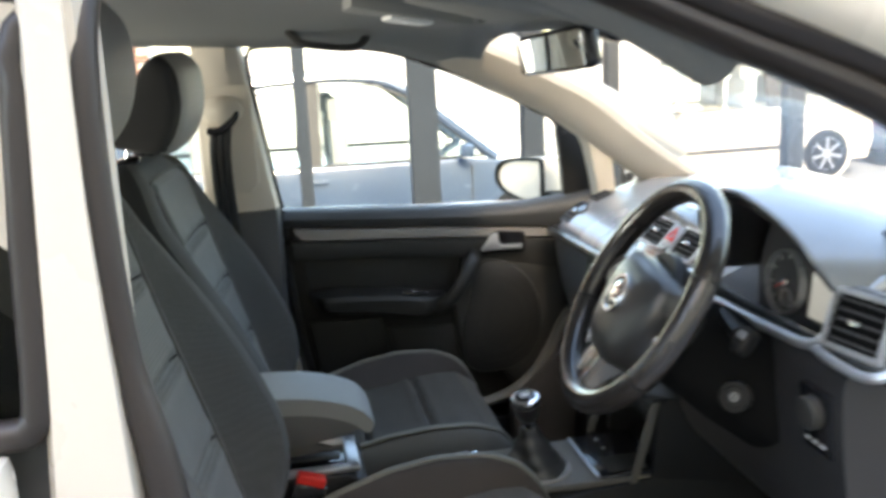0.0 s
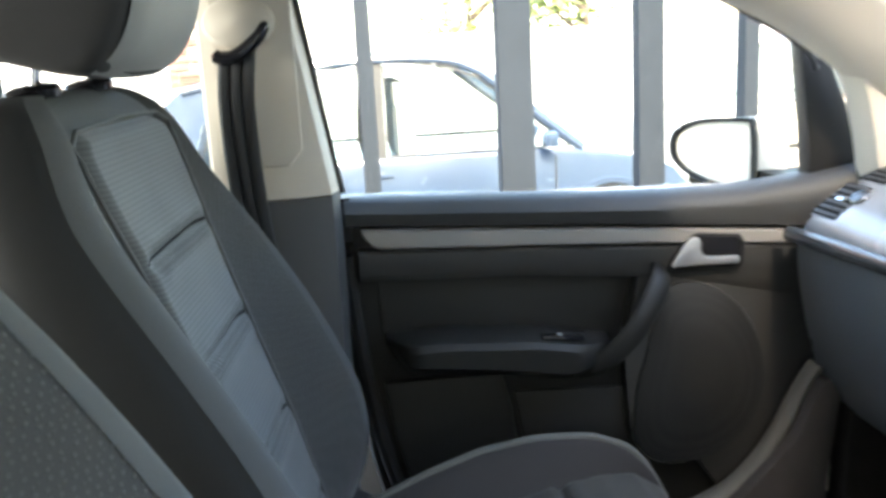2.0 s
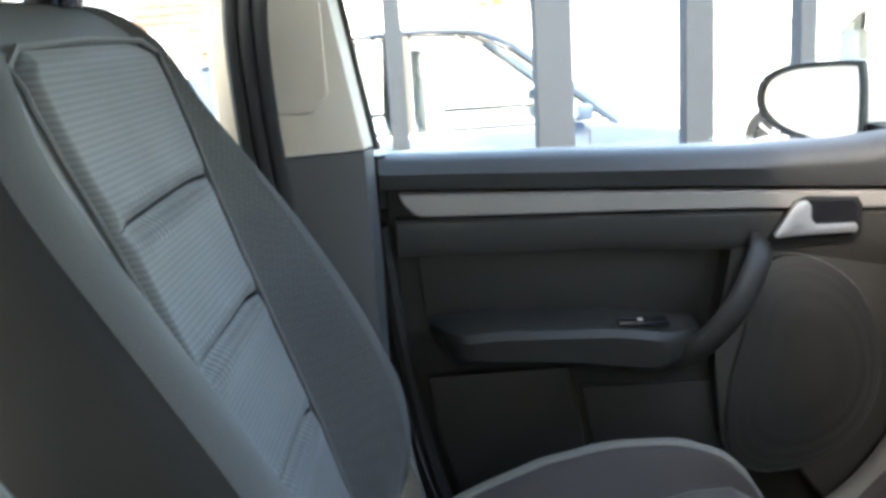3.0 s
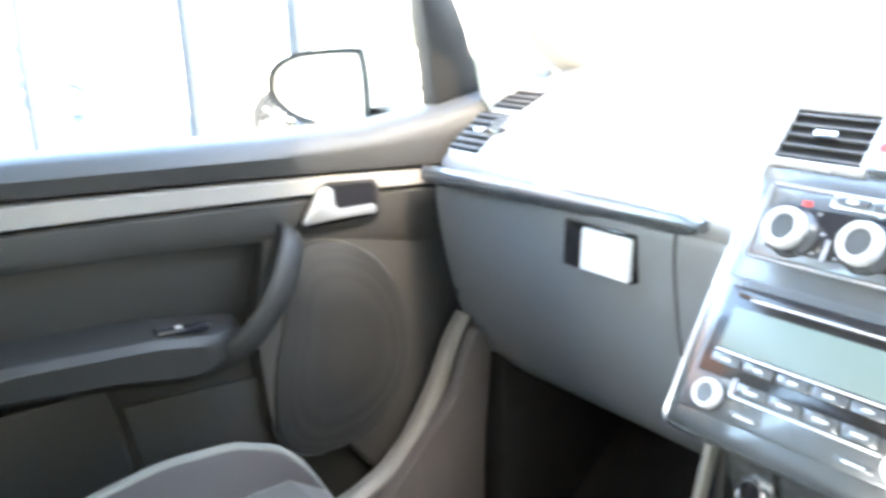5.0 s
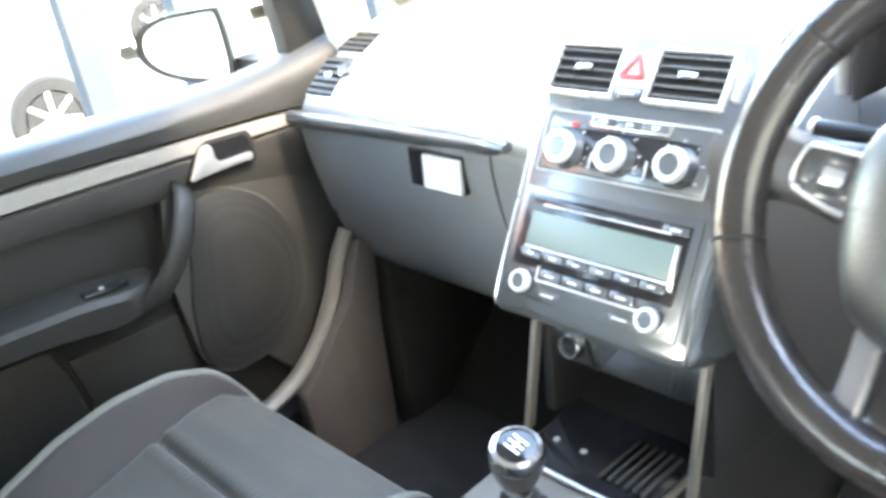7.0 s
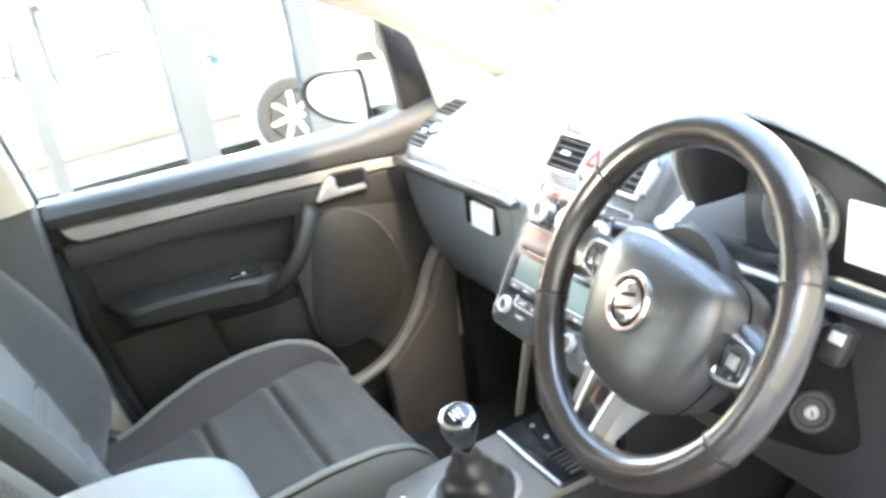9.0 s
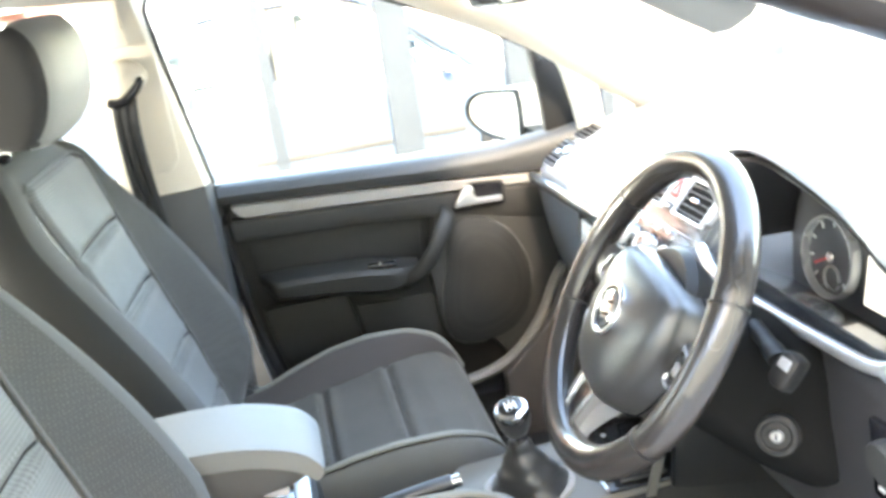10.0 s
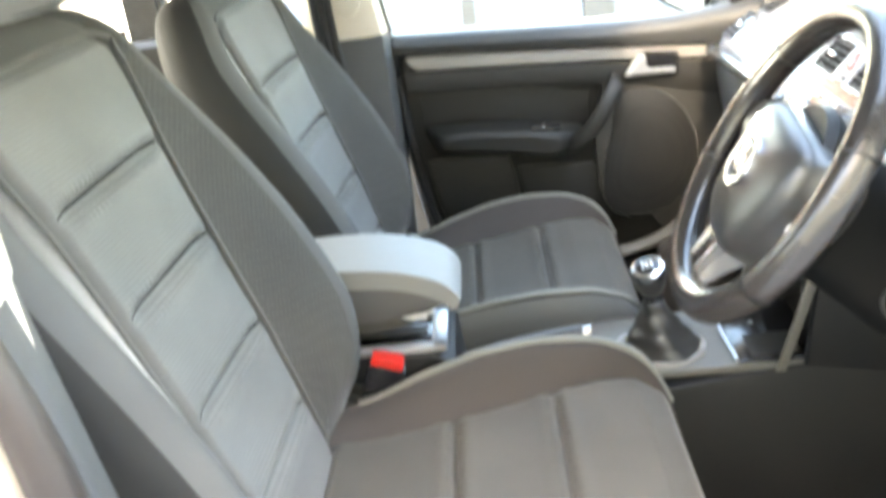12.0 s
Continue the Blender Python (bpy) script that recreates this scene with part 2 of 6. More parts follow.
LINER = plain("grey_roof_lining", (0.22, 0.22, 0.212), 0.92, grain=1200, bump=0.5, vary=0.08)
CHROME = plain("satin_chrome", (0.75, 0.75, 0.76), 0.2, metal=1.0, bump=0.0, vary=0.04, rvary=0.06)
LEVER = plain("brushed_chrome", (0.62, 0.62, 0.62), 0.38, metal=0.85, bump=0.02, vary=0.04)
SILVER = plain("silver_paint", (0.55, 0.56, 0.58), 0.3, metal=0.7, bump=0.03, vary=0.05)
LATCH = plain("pale_silver_plastic", (0.62, 0.63, 0.64), 0.35, bump=0.05, vary=0.04)
WHITE = plain("white_car_paint", (0.67, 0.60, 0.51), 0.28, grain=200, bump=0.01, vary=0.02, coat=0.6)
# black rim and foot, darkened further for the shade they stand in
MIRRORRIM = plain("shaded_black_mirror_rim", (0.006, 0.006, 0.0065), 0.5, bump=0.05, spec=0.2)
TYRE = plain("tyre_rubber", (0.017, 0.018, 0.020), 0.85, grain=300, bump=0.2, spec=0.12)
RUBBER = plain("black_rubber", (0.03, 0.029, 0.028), 0.6, grain=500, bump=0.15)
SEAL = plain("dark_brown_rubber", (0.026, 0.020, 0.018), 0.45, grain=500, bump=0.1)
RIMHIDE = plain("polished_black_leather", (0.024, 0.021, 0.020), 0.22, grain=380, bump=0.3, spec=0.75)
LEATHER = plain("black_leather", (0.034, 0.033, 0.033), 0.33, grain=420, bump=0.5, spec=0.9)
ARMHIDE = plain("grey_armrest_leatherette", (0.175, 0.172, 0.166), 0.55, grain=650, bump=0.4, vary=0.08)
ARMSIDE = plain("grey_arm_side", (0.068, 0.066, 0.067), 0.55, grain=700, bump=0.3, vary=0.08)
CARPET = plain("charcoal_carpet", (0.028, 0.027, 0.027), 0.97, grain=500, bump=1.0, vary=0.3, patch=25, spec=0.12)
KICK = plain("grey_brown_kick_carpet", (0.06, 0.052, 0.047), 0.95, grain=400, bump=0.9, vary=0.3, patch=20)
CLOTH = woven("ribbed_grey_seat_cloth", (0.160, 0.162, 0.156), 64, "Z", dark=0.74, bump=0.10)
# the ribbed cloth turned, darker and browner to paint shade on the cushions
CLOTHX = woven("shaded_ribbed_cushion_cloth", (0.077, 0.070, 0.058), 62, "Y", dark=0.74, bump=0.10)
BOLSTER = woven("dark_dotted_bolster_cloth", (0.078, 0.075, 0.068), 230, "Z", dark=0.66, dots=True)
# grey seat cloth with the flanks' shade put into its colour
FLANK = plain("shaded_flank_cloth", (0.0235, 0.023, 0.0225), 0.75, grain=900, bump=0.4, spec=0.25)
YOKE = plain("plain_grey_yoke_cloth", (0.078, 0.078, 0.075), 0.85, grain=900, bump=0.4, spec=0.3)
HEADCLOTH = plain("dark_headrest_cloth", (0.027, 0.026, 0.026), 0.9, grain=900, bump=0.5)
PIPE = plain("grey_seat_piping", (0.135, 0.130, 0.108), 0.7, grain=900, bump=0.4)
CUSHION = plain("brown_black_cushion_cloth", (0.047, 0.041, 0.038), 0.9, grain=900, bump=0.5, spec=0.25)
EDGING = plain("grey_insert_edging", (0.085, 0.084, 0.078), 0.75, grain=900, bump=0.4)
BELT = plain("black_belt_webbing", (0.022, 0.022, 0.023), 0.75, grain=1500, bump=0.6)
GLASS = pane("clear_glass")
PRIVACY = pane("privacy_glass", (0.16, 0.17, 0.17))
TINTED = pane("tinted_glass", (0.75, 0.8, 0.78))
MIRROR = plain("mirror_glass", (0.9, 0.92, 0.93), 0.02, metal=1.0, bump=0, vary=0.0, rvary=0.0)
LCD = glow("green_grey_display", (0.15, 0.21, 0.20), 0.006)
SCREEN = glow("pale_cluster_screen", (0.8, 0.85, 0.86), 0.04)
RED = plain("red_plastic", (0.55, 0.02, 0.015), 0.35, bump=0.03, vary=0.05)
PRINT = plain("white_print", (0.7, 0.7, 0.68), 0.5, bump=0)
GREYPRINT = plain("grey_print", (0.35, 0.36, 0.37), 0.5, bump=0)
# lifted above black, painting in the haze reflected by a clear cluster cover
DIAL = plain("hazy_dial_face", (0.055, 0.056, 0.062), 0.45, bump=0.02)
FARSEAT = plain("pale_grey_car_seat_cloth", (0.30, 0.30, 0.31), 0.85, grain=200, bump=0.2)
ALLOY = plain("alloy_wheel_metal", (0.6, 0.6, 0.62), 0.3, metal=0.8, bump=0.02)
# near black: deep shade on the wide post and rail, held in the colour
FRAMESHADE = plain("shaded_frame_steel", (0.0042, 0.0045, 0.005), 0.7, grain=120, bump=0.08, spec=0.1)
SPOKE = plain("satin_silver_spoke", (0.20, 0.20, 0.205), 0.45, metal=0.4, bump=0.03, vary=0.05)
BLUEPAINT = plain("blue_car_paint", (0.048, 0.072, 0.112), 0.22, bump=0, vary=0.05, coat=1.0)
NAVYPAINT = plain("navy_car_paint", (0.025, 0.055, 0.15), 0.22, bump=0, vary=0.05, coat=1.0)
# grey posts, darkened in colour because they stand in shade
POST = plain("shaded_grey_steel", (0.035, 0.041, 0.050), 0.75, grain=120, bump=0.08, vary=0.1, spec=0.12)
ASPHALT = plain("pale_asphalt", (0.19, 0.185, 0.175), 0.9, grain=140, bump=0.8, vary=0.3, patch=1.3)
DARKGLASS = plain("car_window_glass", (0.30, 0.33, 0.36), 0.06, metal=0.6, bump=0, rvary=0.02)
LENSRED = plain("tail_lamp_red", (0.6, 0.02, 0.015), 0.15, bump=0)
FENCE = plain("white_fence_paint", (0.75, 0.74, 0.72), 0.6, grain=60, bump=0.1)
RENDER = plain("cream_wall_render", (0.68, 0.56, 0.42), 0.9, grain=40, bump=0.4, vary=0.08, patch=0.6)
MORTAR = plain("mortar", (0.5, 0.47, 0.42), 0.95, grain=90, bump=0.6)
BARK = plain("bark", (0.12, 0.085, 0.06), 0.9, grain=40, bump=1.0, vary=0.35)


def varied(name, col, col2, rough=0.85):
    """Pieces that differ from one to the next."""
    m = plain(name, col, rough, grain=90, bump=0.5)
    n, l = m.node_tree.nodes, m.node_tree.links
    info, mx = n.new("ShaderNodeObjectInfo"), n.new("ShaderNodeMix")
    geo = n.new("ShaderNodeNewGeometry")
    add = n.new("ShaderNodeMath")
    add.operation = "ADD"
    fr = n.new("ShaderNodeMath")
    fr.operation = "FRACT"
    l.new(info.outputs["Random"], add.inputs[0])
    l.new(geo.outputs["Random Per Island"], add.inputs[1])
    l.new(add.outputs[0], fr.inputs[0])
    mx.data_type = "RGBA"
    mx.inputs["A"].default_value, mx.inputs["B"].default_value = (*col, 1), (*col2, 1)
    l.new(fr.outputs[0], mx.inputs["Factor"])
    l.new(mx.outputs["Result"], n["Principled BSDF"].inputs["Base Color"])
    return m


BRICK = varied("red_brick", (0.20, 0.095, 0.07), (0.30, 0.165, 0.125))
LEAF = varied("leaf_green", (0.16, 0.20, 0.06), (0.34, 0.36, 0.13), 0.6)

# ---- ground and surroundings ----
GZ = -0.15
YZ = -0.42  # the yard beyond the screen lies lower
ROWS = [-200, -100, -40, -10, 0, 3, 4.6, 5.2, 6.0, 6.8, 7.2, 9, 12, 20, 40, 100, 240]


def ground_z(y):
    return GZ + (YZ - GZ) * min(1.0, max(0.0, (y - 4.9) / 2.2))


ground = part("ground", loft([[V((-220 + 55 * i, y, ground_z(y))) for i in range(9)] for y in ROWS], closed=False), ASPHALT)
tagged(ground, "pale worn asphalt yard", "ground", kind="structure")

# ---- the car's shell ----
car = thing("car", "white compact people carrier with its driver's side open", "car")
SIDE = [(-1.7, 1.44), (-0.67, 1.485), (-0.4, 1.465), (-0.15, 1.447), (0.0, 1.44), (0.19, 1.43), (0.34, 1.405), (0.47, 1.36)]


def side_z(x):
    return lerp_table(SIDE, x)[0]


def lining(u, v, lift=0.0):
    x = -1.7 + 2.20 * u
    y = 0.992 + (2.134 - 0.992) * v
    w = abs(2 * v - 1)
    crown = 1.53 - 0.08 * max(0.0, (x + 0.1) / 0.58) ** 2
    sz = side_z(x) + 0.05 * (1 - v)
    e = sz + (max(crown, sz) - sz) * (1 - w ** 5)
    return V((x, y, e + lift))


part("roof_lining", grid(lining, 26, 30), LINER, car, "pale grey woven roof lining", solid=-0.02)
part("roof_panel", grid(lambda u, v: V((-1.75 + 2.2 * u, 0.90 + 1.326 * v, lining(u, v).z + 0.05)), 16, 16), WHITE, car, "white painted roof", solid=0.012)


def pillar_a(m):
    """The front pillar's trim, from the roof to the dash."""
    low = [(0.26, 1.432), (0.40, 1.385), (0.55, 1.312), (0.68, 1.246), (0.80, 1.160), (0.95, 1.055)]
    top = [(0.42, 1.462), (0.54, 1.418), (0.665, 1.358), (0.785, 1.290), (0.905, 1.188), (1.05, 1.085)]
    rings = []
    lo, hi = cr([(a, 0, b) for a, b in low], 5), cr([(a, 0, b) for a, b in top], 5)
    for a, b in zip(lo, hi):
        pts = []
        for t, d in ((0, 0.055), (0.0, 0.012), (0.1, 0.0), (0.4, -0.012), (0.75, -0.016), (0.95, -0.004), (1.0, 0.012), (1.0, 0.05)):
            q = a.lerp(b, t)
            pts.append(V((q.x, m(2.125 - 0.05 * t + d), q.z)))
        rings.append(pts)
    return loft(rings)


part("front_pillar_trim", pillar_a(lambda y: y), CREAM, car, "pale grey front pillar trim in the sun")
part("front_pillar_trim", at(pillar_a(lambda y: mir(y) - 0.10), Matrix.Translation((0.02, 0, 0.075))), CREAM, car, "pale grey front pillar trim")


def outer_a(m):
    pts = cr([(-0.30, m(2.33), 1.585), (0.10, m(2.33), 1.578), (0.22, m(2.33), 1.562), (0.36, m(2.335), 1.520), (0.60, m(2.35), 1.425), (0.85, m(2.39), 1.29), (1.15, m(2.44), 1.115)], 6)
    return tube(pts, 0.038, 12, flat=1.0)


part("outer_front_pillar", outer_a(mir), WHITE, car, "white painted outer front pillar")
part("outer_front_pillar", outer_a(lambda y: y), WHITE, car)


def seal_band():
    """The broad dark rubber seal round the front of the driver's door opening."""
    low = cr([(-0.22, 0, 1.505), (0.0, 0, 1.503), (0.15, 0, 1.494), (0.24, 0, 1.477), (0.31, 0, 1.451), (0.423, 0, 1.402), (0.572, 0, 1.337), (0.80, 0, 1.218), (1.02, 0, 1.085)], 6)
    rings = []
    for q in low:
        w = lerp_table([(-0.2, 0.035), (0.2, 0.040), (0.39, 0.045), (0.57, 0.06), (1.0, 0.065)], q.x)[0]
        rings.append([V((q.x + 0.25 * w * t, 0.772 + d - 0.02 * max(0, q.x - 0.5), q.z + w * t)) for t, d in ((0.0, 0.05), (0.0, 0.012), (0.08, 0.003), (0.22, -0.004), (0.38, -0.002), (0.45, 0.004), (0.52, -0.003), (0.72, -0.008), (0.9, -0.003), (1.0, 0.008), (1.0, 0.05))])
    return loft(rings)


part("door_seal", at(seal_band(), Matrix.Translation((0.004, 0, 0.013))), SEAL, car, "broad dark grey rubber door seal")
part("front_seal", tube(cr([(1.02, 0.775, 1.11), (1.07, 0.75, 1.0), (1.06, 0.74, 0.85), (1.02, 0.74, 0.6)], 6), 0.02, 10), RUBBER, car)
part("roof_rail_trim", tube(cr([(-0.2, 0.93, 1.545), (0.10, 0.93, 1.54), (0.25, 0.93, 1.515), (0.38, 0.94, 1.465), (0.5, 0.96, 1.40)], 6), 0.04, 12, flat=0.7), LINER, car)
part("quarter_post", prism([(0.748, 1.215), (0.81, 1.165), (0.828, 1.158), (0.840, 1.03), (0.797, 1.03), (0.786, 1.10), (0.770, 1.17)], 2.135, 2.20, "y", 0.006), CREAM, car)
part("quarter_window", prism([(0.83, 1.155), (0.84, 1.05), (0.95, 1.05)], 2.19, 2.194), GLASS, car)


def screen(u, v):
    y = 0.90 + 1.226 * v
    w = (2 * v - 1) ** 2
    x0, z0, x1, z1 = 0.49 - 0.02 * w, 1.468 - 0.03 * w, 1.36 - 0.30 * w, 1.075
    b = math.sin(math.pi * u) * 0.02
    return V((x0 + (x1 - x0) * u, y, z0 + (z1 - z0) * u + b))


ws = part("windscreen", grid(screen, 8, 12), GLASS, car, "clear raked windscreen")
ws.visible_shadow = False
part("bonnet", grid(lambda u, v: V((1.22 + 0.95 * u, 0.86 + 1.406 * v, 1.045 - 0.16 * u * u - 0.05 * (2 * v - 1) ** 4)), 10, 10), WHITE, car, "white painted bonnet", solid=0.01)

# pillar between the doors, passenger side and driver side


def pillar_b(m, z0, z1, n=10):
    rings = []
    for i in range(n + 1):
        z = z0 + (z1 - z0) * i / n
        f = 0.034 - 0.155 * max(0, z - 1.07) - 0.02 * max(0, 0.9 - z)
        r = -0.137 + (0.0 if z > 0.6 else 0.02)
        d = 0.015 * max(0, z - 1.1)
        sec = [(f, 2.26), (f - 0.002, 2.185), (f - 0.012, 2.158), (f - 0.04, 2.148), (-0.06, 2.145), (r + 0.03, 2.148), (r + 0.006, 2.158), (r, 2.18), (r, 2.26)]
        rings.append([V((x, m(y - d), z)) for x, y in sec])
    return loft(rings)


part("pillar_trim_upper", pillar_b(lambda y: y, 1.076, 1.47), CREAM, car, "pale grey upper pillar trim")
part("pillar_trim_lower", pillar_b(lambda y: y, 0.36, 1.074), LOWTRIM, car, "dark grey lower pillar trim")
SEC_D = [(-0.106, 0.742), (-0.096, 0.756), (-0.093, 0.770), (-0.096, 0.790), (-0.110, 0.83), (-0.15, 0.86), (-0.24, 0.87), (-0.26, 0.86), (-0.26, 0.752)]
part("pillar_trim_upper", loft([[V((x, y + 0.02 * (z - 1.2), z)) for x, y in SEC_D] for z in (1.192, 1.2, 1.3, 1.4, 1.55)]), CREAM, car, "pale grey upper pillar trim")
part("pillar_trim_lower", loft([[V((x - 0.003 + 0.13 * min(0.3, 1.19 - z), y, z)) for x, y in SEC_D] for z in (0.36, 0.7, 0.89, 1.0, 1.188)]), LOWTRIM, car, "dark grey lower pillar trim")
part("belt_height_slider", prism([(-0.03, 1.12), (-0.10, 1.12), (-0.115, 1.14), (-0.115, 1.36), (-0.02, 1.36), (-0.012, 1.34), (-0.012, 1.14)], 2.139, 2.15, "y", 0.003), CREAM, car)
part("window_seal", tube(cr([(0.036, 2.2, 1.07), (0.015, 2.19, 1.20), (-0.012, 2.175, 1.38), (-0.012, 2.165, 1.425), (0.02, 2.16, 1.44), (0.19, 2.155, 1.432), (0.34, 2.155, 1.404), (0.55, 2.165, 1.314), (0.70, 2.19, 1.235), (0.735, 2.21, 1.20)], 5), 0.0045, 8), RUBBER, car)

# white pillar and rear door on the driver's side
rings = []
for z, a, b in ((0.2, -0.19, -0.088), (0.8, -0.175, -0.094), (1.10, -0.164, -0.103), (1.22, -0.157, -0.109), (1.325, -0.152, -0.113), (1.44, -0.146, -0.113), (1.52, -0.142, -0.113)):
    y = 0.715 + 0.06 * max(0, z - 1.1)
    rings.append([V((a, y + 0.09, z)), V((a, y + 0.008, z)), V((a + 0.006, y, z)), V((b - 0.014, y, z)), V((b, y + 0.008, z)), V((b + 0.006, y + 0.03, z)), V((b + 0.006, y + 0.09, z))])
part("outer_door_pillar", loft(rings), WHITE, car, "white painted door pillar in the sun")
part("pillar_seal", tube(cr([(-0.060, 0.742, 0.3), (-0.066, 0.742, 0.8), (-0.079, 0.742, 1.08), (-0.097, 0.744, 1.20), (-0.104, 0.748, 1.325), (-0.104, 0.756, 1.44), (-0.096, 0.78, 1.50)], 5), [0.019] * 8 + [0.018, 0.0175, 0.017, 0.016, 0.015, 0.014, 0.013] + [0.0112] * 16, 12), SEAL, car, "dark brown-grey rubber pillar seal")
rear_door_o = part("rear_door", join(box((-0.66, 0.70, 0.70), (0.955, 0.06, 0.90), 0.02)), WHITE, car, "white painted rear door")
part("window_frame", tube(cr([(-0.70, 0.728, 1.165), (-0.30, 0.728, 1.162), (-0.19, 0.728, 1.158), (-0.169, 0.728, 1.165), (-0.163, 0.730, 1.19), (-0.158, 0.738, 1.30), (-0.152, 0.75, 1.44), (-0.17, 0.76, 1.49), (-0.7, 0.76, 1.50)], 5), 0.013, 10), SEAL, rear_door_o, "black rubber window seal")
part("pane", loft([[V((-1.12, 0.735, 1.15)), V((-0.16, 0.735, 1.15)), V((-0.15, 0.765, 1.48)), V((-1.12, 0.765, 1.48))]] + [[V((-1.12, 0.739, 1.15)), V((-0.16, 0.739, 1.15)), V((-0.15, 0.769, 1.48)), V((-1.12, 0.769, 1.48))]]), PRIVACY, rear_door_o)

# rear of the cabin
rear_door = part("rear_door_trim", prism([(-0.14, 0.40), (-0.14, 1.10), (-0.5, 1.105), (-1.0, 1.115), (-1.0, 0.40)], 2.17, 2.25, "y", 0.012), DARKER, car, "black rear door trim")
part("armrest", box((-0.50, 2.15, 0.86), (0.46, 0.07, 0.05), 0.02), DARK, rear_door)
rw = part("rear_side_window", prism([(-0.14, 1.10), (-0.14, 1.46), (-1.0, 1.48), (-1.0, 1.11)], 2.235, 2.239), GLASS, car)
rw.visible_shadow = False
part("rear_pillar_trim", prism([(-1.0, 0.4), (-1.0, 1.49), (-1.12, 1.49), (-1.2, 0.4)], 2.12, 2.24, "y", 0.01), CREAM, car)
part("rear_pillar_trim", prism([(-1.0, 0.4), (-1.0, 1.49), (-1.12, 1.49), (-1.2, 0.4)], mir(2.24), mir(2.12), "y", 0.01), CREAM, car)
part("load_side_trim", prism([(-1.15, 0.4), (-1.12, 1.10), (-1.75, 1.12), (-1.78, 0.4)], 2.16, 2.26, "y", 0.01), DARKER, car)
part("load_side_trim", prism([(-1.15, 0.4), (-1.12, 1.10), (-1.75, 1.12), (-1.78, 0.4)], mir(2.26), mir(2.16), "y", 0.01), DARKER, car)
part("tailgate_trim", box((-1.80, CY, 0.76), (0.06, 1.30, 0.74), 0.02), DARKER, car)
part("tailgate_window", box((-1.76, CY, 1.29), (0.006, 1.16, 0.34), 0.0), TINTED, car)
part("carpet", grid(lambda u, v: V((-1.78 + 2.75 * u, 0.86 + 1.41 * v, 0.36 + 0.012 * noise.noise((u * 9, v * 7, 0)))), 20, 16), CARPET, car, "charcoal floor carpet", solid=0.02)
part("inner_sill", box((0.15, 0.84, 0.40), (1.8, 0.16, 0.16), 0.03), DARKER, car)
part("inner_sill", box((0.15, mir(0.84), 0.40), (1.8, 0.16, 0.16), 0.03), DARKER, car)
part("outer_sill", box((0.2, 0.72, 0.22), (2.4, 0.10, 0.26), 0.04), WHITE, car)
part("outer_sill", box((0.2, mir(0.72), 0.22), (2.4, 0.10, 0.26), 0.04), WHITE, car)
part("firewall", box((1.18, CY, 0.64), (0.05, 1.42, 0.76), 0.02), CARPET, car)
part("side_panel", prism([(-0.14, 0.10), (-0.14, 1.08), (-1.0, 1.10), (-1.85, 1.12), (-1.95, 0.3), (-1.5, 0.1)], 2.26, 2.30, "y", 0.01), WHITE, car)
part("front_wing", prism([(1.05, 0.15), (1.10, 1.03), (2.1, 0.86), (2.15, 0.2)], 2.27, 2.32, "y", 0.02), WHITE, car)
part("front_wing", prism([(1.05, 0.15), (1.10, 1.03), (2.1, 0.86), (2.15, 0.2)], mir(2.32), mir(2.27), "y", 0.02), WHITE, car)
part("side_panel", prism([(-1.15, 0.10), (-1.15, 1.12), (-1.85, 1.13), (-1.95, 0.3), (-1.5, 0.1)], mir(2.30), mir(2.26), "y", 0.01), WHITE, car)
part("tailgate", prism([(-1.84, 0.28), (-1.90, 0.55), (-1.87, 1.05), (-1.80, 1.13), (-1.83, 1.0), (-1.82, 0.3)], mir(2.24), 2.24, "y", 0.01), WHITE, car, "white painted tailgate")
bump = part("front_bumper", loft([[V((x - 0.22 * abs((y - CY) / 0.76) ** 3, y, z)) for x, z in ((2.12, 0.06), (2.24, 0.08), (2.29, 0.22), (2.29, 0.42), (2.25, 0.52), (2.17, 0.56), (2.08, 0.50))] for y in [mir(2.32) + (2 * 2.32 - 2 * CY) * k / 12 for k in range(13)]]), WHITE, car, "white painted front bumper")
part("grille", box((2.285, CY, 0.25), (0.02, 0.80, 0.12), 0.01), RUBBER, bump)
part("nose_panel", prism([(2.10, 0.50), (2.22, 0.58), (2.18, 0.86), (2.10, 0.88)], mir(2.05), 2.05, "y", 0.02), WHITE, car)
for hy in (mir(2.14), 2.14):
    part("headlamp", box((2.08, hy, 0.70), (0.22, 0.26, 0.20), 0.05), PRINT, car, "clear headlamp")
for hy in (mir(2.18), 2.18):
    part("tail_lamp", box((-1.88, hy, 0.86), (0.06, 0.14, 0.34), 0.02), LENSRED, car, "red tail lamp")
part("rear_bumper", box((-1.93, CY, 0.26), (0.16, 1.46, 0.36), 0.05), WHITE, car)
for wx in (1.62, -1.05):
    for wy, sgn in ((0.80, 1), (mir(0.80), -1)):
        ty = part("wheel", at(lathe([(0.19, 0), (0.29, 0.0), (0.315, 0.03), (0.315, 0.16), (0.29, 0.19), (0.19, 0.19)]), Matrix.Translation((wx, wy - 0.095, GZ + 0.315)) @ pose(0, 0, 0, -90, 0, 0)), TYRE, car)
        part("rim", at(disc(0.19, 0.15), Matrix.Translation((wx, wy - 0.075, GZ + 0.315)) @ pose(0, 0, 0, -90, 0, 0)), ALLOY, ty)

